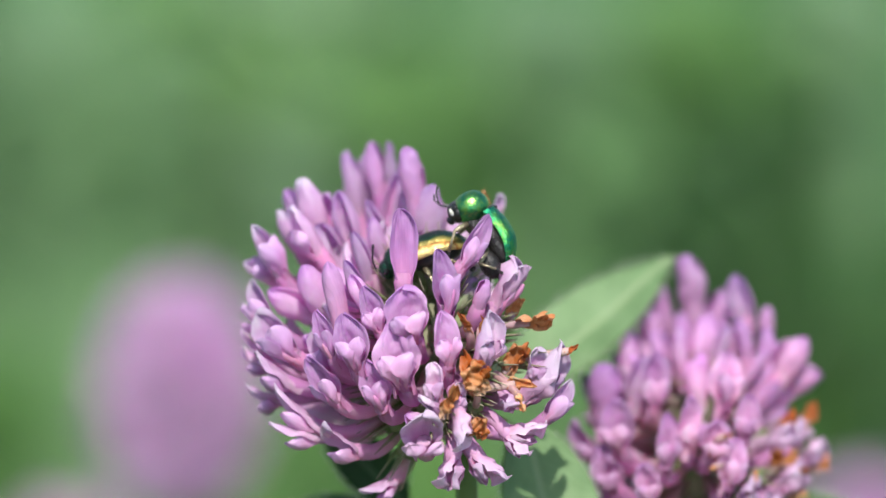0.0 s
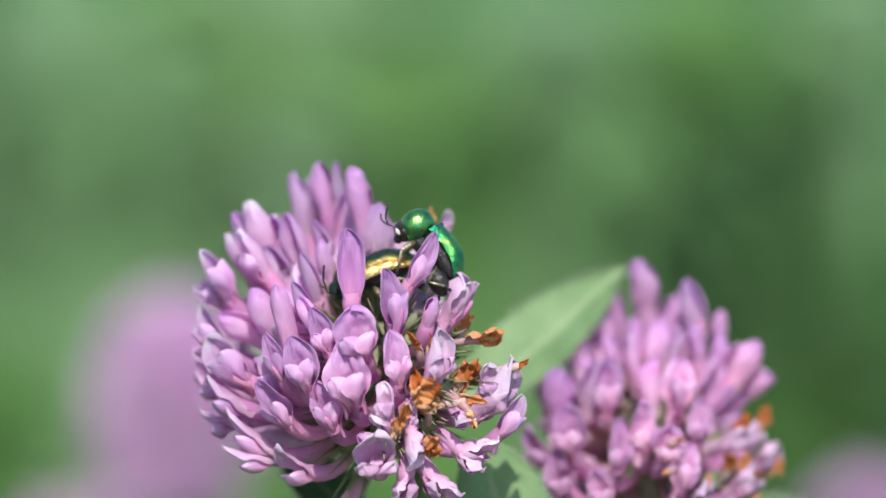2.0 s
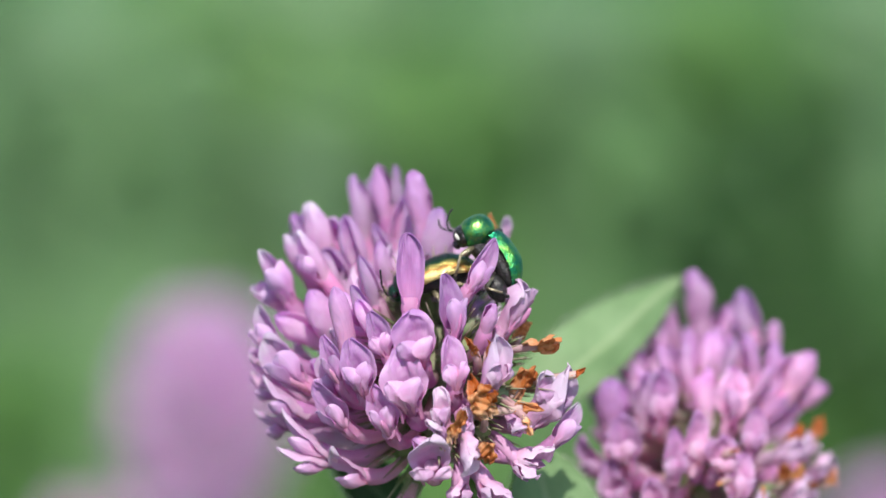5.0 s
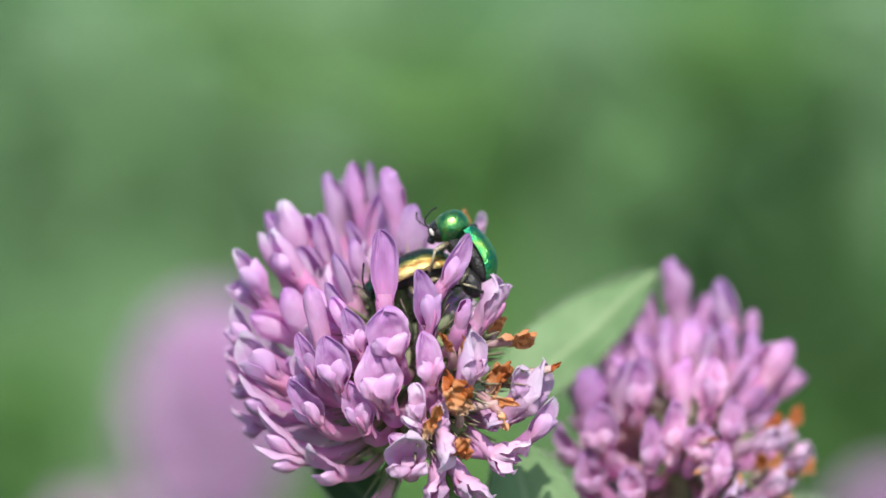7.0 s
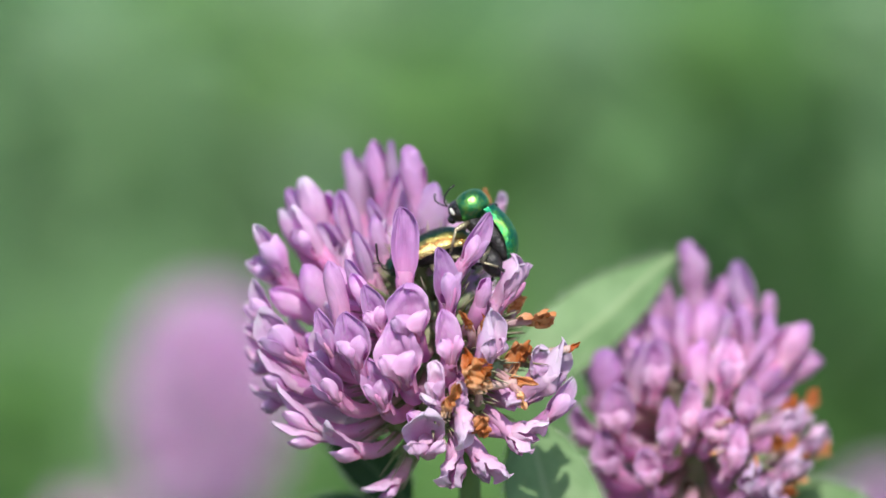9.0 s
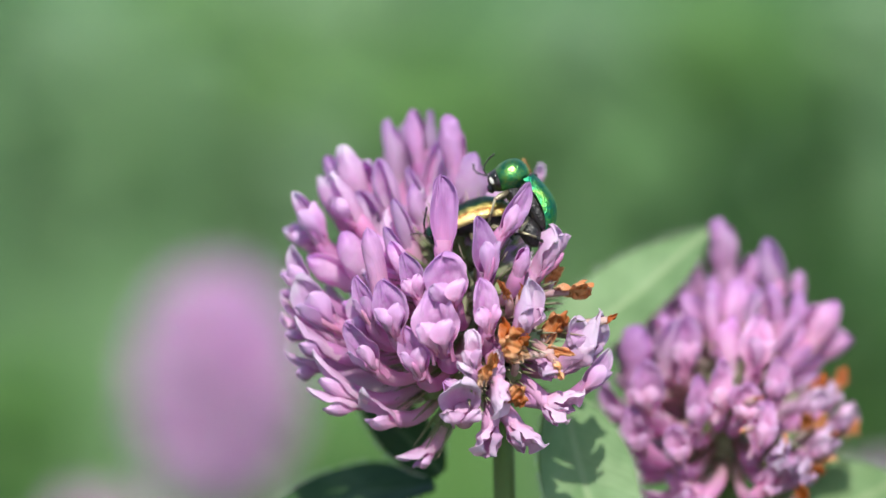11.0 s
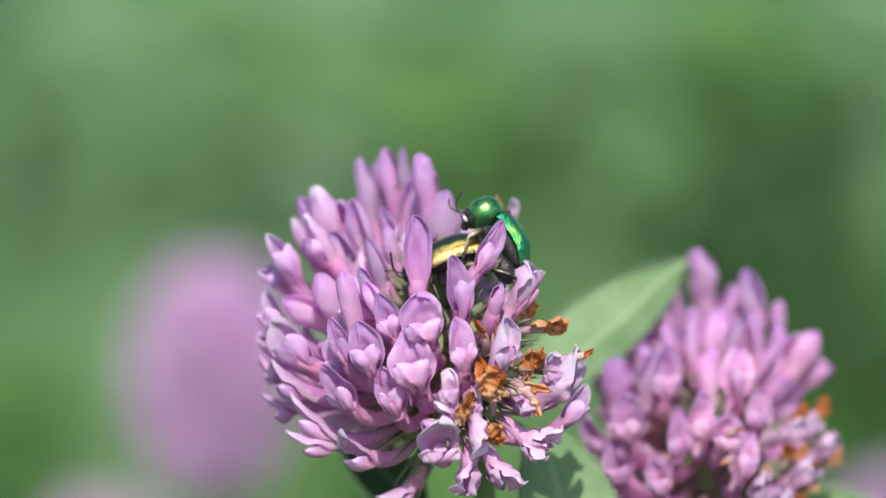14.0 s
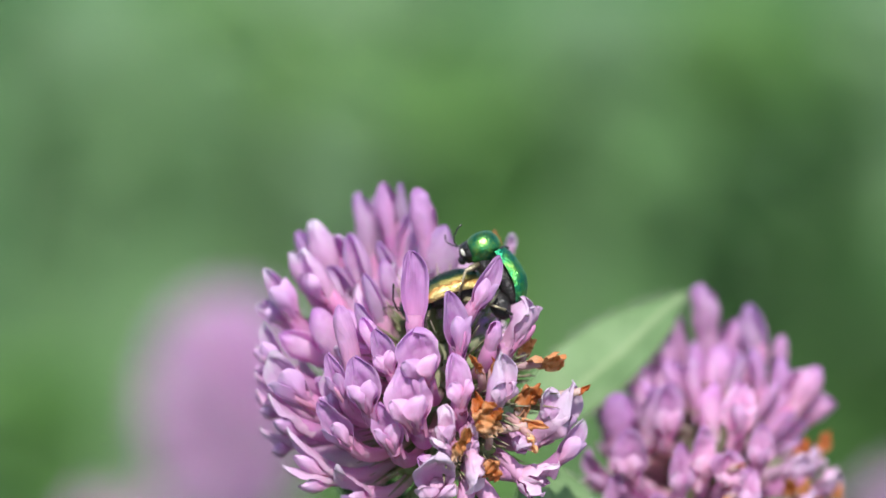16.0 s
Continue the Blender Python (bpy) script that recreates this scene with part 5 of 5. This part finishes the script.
    walk(male_antenna, [(t, pose(3.8 * MM, 0.6 * MM, -2.6 * MM, 0, a, b)) for t, a, b in (
        (0, 10, 0), (0.5, 0, 5), (1.0, 8, 0), (1.5, 0, -5), (2.5, -12, 0), (3.5, -20, 5), (4.7, -15, 0), (7, -40, 15), (8.2, -35, 10),
        (10.5, -35, 0), (12.5, -30, 10), (14, -25, 0), (15, -28, 5), (16, -22, 0))])
    walk(male_antenna_off, [(t, pose(3.8 * MM, -0.6 * MM, -2.6 * MM, 0, a, 0)) for t, a in (
        (0, 0), (1, 10), (2.5, -8), (4.5, 5), (7, -10), (10.5, 5), (13, -8), (16, 4))])
    walk(female_antenna, [(t, pose(3.3 * MM, 0.6 * MM, -0.6 * MM, 0, a, b)) for t, a, b in (
        (0, 0, 0), (1, 15, 10), (2.5, -10, 0), (4, 12, 8), (7, -5, 20), (8.2, 10, 0), (11, -8, 15), (13, 10, 5), (16, 0, 0))])
    walk(female_antenna_off, [(t, pose(3.3 * MM, -0.6 * MM, -0.6 * MM, 0, a, 0)) for t, a in (
        (0, 0), (1.5, -12), (4, 8), (8, -8), (11, 10), (14, -6), (16, 5))])
    walk(beside, [(t, swayed(homes[beside], (0, 0, 0), x, z, a)) for t, x, z, a in [
        (0, 0.20, -0.10, 0.00), (0.1, 2.70, 0.53, 1.09), (0.2, -2.37, 2.87, 0.01), (0.3, -6.43, 2.61, -0.71), (0.4, -3.34, 0.84, -0.46), (0.5, -1.33, 3.05, 0.15),
        (0.6, -2.31, 3.82, 0.08), (0.7, -2.20, 5.42, 0.31), (0.8, -0.55, 3.55, 0.33), (0.9, -0.39, 2.41, 0.21), (1, -1.46, 1.11, 0.07), (1.1, -2.78, -1.48, -0.71),
        (1.2, -4.31, 0.04, -0.76), (1.3, -1.96, 1.09, -0.24), (1.4, 0.41, -0.63, -0.09), (1.5, -0.87, -0.29, -0.07), (1.6, -2.09, 0.49, -0.36), (1.7, -3.57, -1.14, -0.83),
        (1.8, -2.09, -0.49, -0.51), (1.9, -2.29, -0.38, -0.53), (2, -4.26, -0.49, -0.58), (2.1, -4.71, 0.21, -0.86), (2.2, -3.06, -1.70, -0.84), (2.3, -4.59, -2.68, -1.22),
        (2.4, -6.27, -0.84, -1.25), (2.5, -5.23, -1.36, -1.16), (2.6, -4.45, -3.17, -1.25), (2.7, -5.07, -1.18, -1.08), (2.8, -5.61, -1.13, -1.16), (2.9, -5.01, -2.98, -1.30),
        (3, -3.97, -2.23, -0.94), (3.1, -5.15, -2.23, -1.21), (3.2, -5.72, -4.22, -1.57), (3.3, -4.26, -3.27, -1.20), (3.4, -4.27, -2.74, -1.13), (3.5, -4.69, -2.81, -1.31),
        (3.6, -2.91, -3.02, -0.92), (3.7, -3.24, -3.05, -0.97), (3.8, -4.71, -3.36, -1.23), (3.9, -4.68, -2.96, -1.16), (4, -3.66, -3.30, -0.94), (4.1, -4.30, -3.99, -1.22),
        (4.2, -5.08, -2.93, -1.20), (4.3, -4.26, -3.09, -1.09), (4.4, -3.61, -3.47, -1.03), (4.5, -2.81, -1.65, -0.87), (4.6, -3.24, -2.86, -0.87), (4.7, -0.46, -2.52, -0.80),
        (5.3, -2.49, -0.92, 0.00), (5.9, -4.39, -1.80, -0.57), (6.4, -3.31, -0.60, -0.29), (6.8, -4.29, -1.11, -0.15), (6.9, -5.36, -0.87, -0.86), (7, -3.49, -0.39, -0.29),
        (7.1, -0.90, -1.09, -0.14), (7.2, -1.44, -1.33, -0.24), (7.3, -0.90, -0.14, 0.02), (7.4, 0.09, 0.58, 0.29), (7.5, 1.26, 0.63, 0.58), (7.6, 1.09, 0.21, 0.41),
        (7.7, 0.22, 1.32, 0.41), (7.8, 0.22, 0.73, 0.32), (7.9, -0.96, 0.83, 0.13), (8, -0.87, 4.17, 0.51), (8.1, -1.44, 2.50, 0.25), (8.2, -1.36, 0.82, 0.29),
        (8.7, -3.08, 0.14, -0.29), (9.3, -1.11, 2.19, 0.29), (9.9, -3.15, 0.24, -0.29), (10.3, -2.13, 0.87, 0.07), (10.4, -2.90, 1.26, -0.10), (10.5, -3.68, -0.48, -0.73),
        (10.6, -2.15, -0.10, -0.17), (10.7, -4.07, 1.50, -0.24), (10.8, -4.29, 0.88, -0.34), (10.9, -1.34, 0.27, 0.09), (11, 0.44, 3.10, 0.58), (11.1, -1.74, 4.75, 0.65),
        (11.2, -1.93, 1.36, 0.19), (11.3, 0.32, 2.05, 0.63), (11.4, 1.54, 4.10, 1.09), (11.5, -1.63, 2.91, 0.22), (11.6, -3.25, -0.01, -0.28), (11.7, -2.26, 0.15, -0.12),
        (11.8, -1.30, 2.34, 0.31), (11.9, -2.96, 1.98, -0.03), (12, -4.00, 1.16, -0.36), (12.2, -2.84, 1.16, -0.13), (12.4, -4.39, 1.10, -0.38), (12.5, -4.18, 0.58, -0.36),
        (12.6, -4.20, -0.47, -0.55), (12.8, -3.52, 0.89, -0.25), (12.9, -2.89, 0.03, -0.26), (13, -3.45, 1.84, -0.07), (13.1, -4.31, 1.92, -0.24), (13.2, -1.75, 2.08, 0.19),
        (13.3, -0.56, 3.20, 0.65), (13.4, -3.95, 1.72, -0.24), (13.5, -4.65, 0.48, -1.23), (13.6, -2.26, 0.75, -0.08), (13.7, -1.66, 1.33, 0.12), (13.8, -4.03, 0.89, -0.30),
        (13.9, -3.78, 0.05, -0.35), (14, -1.57, 0.44, -0.29), (14.1, -2.67, 1.04, -0.02), (14.2, -5.26, 0.91, -0.47), (14.3, -4.23, 0.57, -0.36), (14.4, -3.33, 0.69, -0.20),
        (14.5, -4.49, 1.21, -0.36), (14.6, -3.79, 1.00, -0.23), (14.7, -1.97, 1.06, 0.09), (14.8, -2.90, 0.66, -0.10), (14.9, -4.81, 0.46, -0.43), (15, -3.88, 1.11, -0.36),
        (15.1, -3.33, 0.23, -0.20), (15.2, -3.78, -0.15, -0.31), (15.3, -4.58, 0.10, -0.40), (15.4, -4.10, 0.10, -0.31), (15.5, -3.56, 0.58, -0.29), (15.6, -3.24, 0.07, -0.16),
        (15.7, -2.90, -0.47, -0.16), (15.8, -3.30, -1.14, -0.30), (16, -2.47, -2.57, -0.22),
    ]])
    walk(far_clover, [(t, swayed(homes[far_clover], (0, 0, 0), x, z, a)) for t, x, z, a in [
        (0, 0.00, -0.00, 0.00), (0.1, 0.23, 0.51, 0.00), (0.2, 0.46, 1.03, 0.00), (0.3, 0.69, 1.54, 0.00), (0.4, 0.91, 2.06, 0.00), (0.5, 1.14, 2.57, 0.00),
        (0.6, 0.77, 2.92, 0.00), (0.7, 0.40, 3.26, 0.00), (0.8, 0.03, 3.60, 0.00), (0.9, -0.34, 3.94, 0.00), (1, -0.71, 4.29, 0.00), (1.1, -0.86, 3.17, 0.00),
        (1.2, -1.01, 2.06, 0.00), (1.3, -1.16, 0.94, 0.00), (1.4, -1.31, -0.17, 0.00), (1.5, -1.46, -1.29, 0.00), (1.6, -1.52, -1.47, 0.00), (1.7, -1.58, -1.65, 0.00),
        (1.8, -1.64, -1.84, 0.00), (1.9, -1.70, -2.02, 0.00), (2, -1.76, -2.20, 0.00), (2.1, -1.83, -2.39, 0.00), (2.2, -1.89, -2.57, 0.00), (2.3, -1.74, -2.80, 0.00),
        (2.4, -1.60, -3.03, 0.00), (2.5, -1.45, -3.26, 0.00), (2.6, -1.31, -3.50, 0.00), (2.7, -1.16, -3.73, 0.00), (2.8, -1.02, -3.96, 0.00), (2.9, -0.87, -4.19, 0.00),
        (3, -0.73, -4.42, 0.00), (3.1, -0.58, -4.65, 0.00), (3.2, -0.44, -4.88, 0.00), (3.3, -0.29, -5.11, 0.00), (3.4, -0.15, -5.34, 0.00), (3.5, 0.00, -5.57, 0.00),
        (3.6, -0.02, -5.36, 0.00), (3.7, -0.04, -5.14, 0.00), (3.8, -0.06, -4.93, 0.00), (3.9, -0.07, -4.72, 0.00), (4, -0.09, -4.50, 0.00), (4.1, -0.11, -4.29, 0.00),
        (4.2, -0.13, -4.07, 0.00), (4.3, -0.15, -3.86, 0.00), (4.4, -0.17, -3.64, 0.00), (4.5, -0.18, -3.43, 0.00), (4.6, -0.16, -3.43, 0.00), (4.7, -0.13, -3.43, 0.00),
        (5.3, 0.01, -3.43, 0.00), (5.9, 0.16, -3.43, 0.00), (6.4, 0.28, -3.43, 0.00), (6.8, 0.38, -3.43, 0.00), (6.9, 0.40, -3.43, 0.00), (7, 0.43, -3.43, 0.00),
        (7.1, 0.43, -3.09, 0.00), (7.2, 0.43, -2.74, 0.00), (7.3, 0.43, -2.40, 0.00), (7.4, 0.43, -2.06, 0.00), (7.5, 0.43, -1.71, 0.00), (7.6, 0.26, -1.63, 0.00),
        (7.7, 0.09, -1.54, 0.00), (7.8, -0.09, -1.46, 0.00), (7.9, -0.26, -1.37, 0.00), (8, -0.43, -1.29, 0.00), (8.1, -0.43, -1.34, 0.00), (8.2, -0.43, -1.39, 0.00),
        (8.7, -0.43, -1.65, 0.00), (9.3, -0.43, -1.95, 0.00), (9.9, -0.43, -2.26, 0.00), (10.3, -0.43, -2.47, 0.00), (10.4, -0.43, -2.52, 0.00), (10.5, -0.43, -2.57, 0.00),
        (10.6, -0.10, -1.80, 0.00), (10.7, 0.23, -1.03, 0.00), (10.8, 0.56, -0.26, 0.00), (10.9, 0.89, 0.51, 0.00), (11, 1.21, 1.29, 0.00), (11.1, 0.94, 1.37, 0.00),
        (11.2, 0.67, 1.46, 0.00), (11.3, 0.40, 1.54, 0.00), (11.4, 0.13, 1.63, 0.00), (11.5, -0.14, 1.71, 0.00), (11.6, -0.20, 1.46, 0.00), (11.7, -0.26, 1.20, 0.00),
        (11.8, -0.31, 0.94, 0.00), (11.9, -0.37, 0.69, 0.00), (12, -0.43, 0.43, 0.00), (12.2, -0.54, -0.09, 0.00), (12.4, -0.66, -0.60, 0.00), (12.5, -0.71, -0.86, 0.00),
        (12.6, -0.64, -0.60, 0.00), (12.8, -0.50, -0.09, 0.00), (12.9, -0.43, 0.17, 0.00), (13, -0.36, 0.43, 0.00), (13.1, -0.29, 0.69, 0.00), (13.2, -0.21, 0.94, 0.00),
        (13.3, -0.14, 1.20, 0.00), (13.4, -0.07, 1.46, 0.00), (13.5, 0.00, 1.71, 0.00), (13.6, 0.03, 1.89, 0.00), (13.7, 0.06, 2.06, 0.00), (13.8, 0.09, 2.23, 0.00),
        (13.9, 0.11, 2.40, 0.00), (14, 0.14, 2.57, 0.00), (14.1, 0.17, 2.74, 0.00), (14.2, 0.20, 2.92, 0.00), (14.3, 0.23, 3.09, 0.00), (14.4, 0.26, 3.26, 0.00),
        (14.5, 0.29, 3.43, 0.00), (14.6, 0.23, 3.06, 0.00), (14.7, 0.17, 2.69, 0.00), (14.8, 0.11, 2.33, 0.00), (14.9, 0.06, 1.96, 0.00), (15, 0.00, 1.59, 0.00),
        (15.1, -0.13, 1.22, 0.00), (15.2, -0.26, 0.86, 0.00), (15.3, -0.17, 0.43, 0.00), (15.4, -0.09, -0.00, 0.00), (15.5, 0.00, -0.43, 0.00), (15.6, 0.09, -0.86, 0.00),
        (15.7, 0.17, -1.29, 0.00), (15.8, 0.26, -1.71, 0.00), (16, 0.43, -2.57, 0.00),
    ]])


motions()
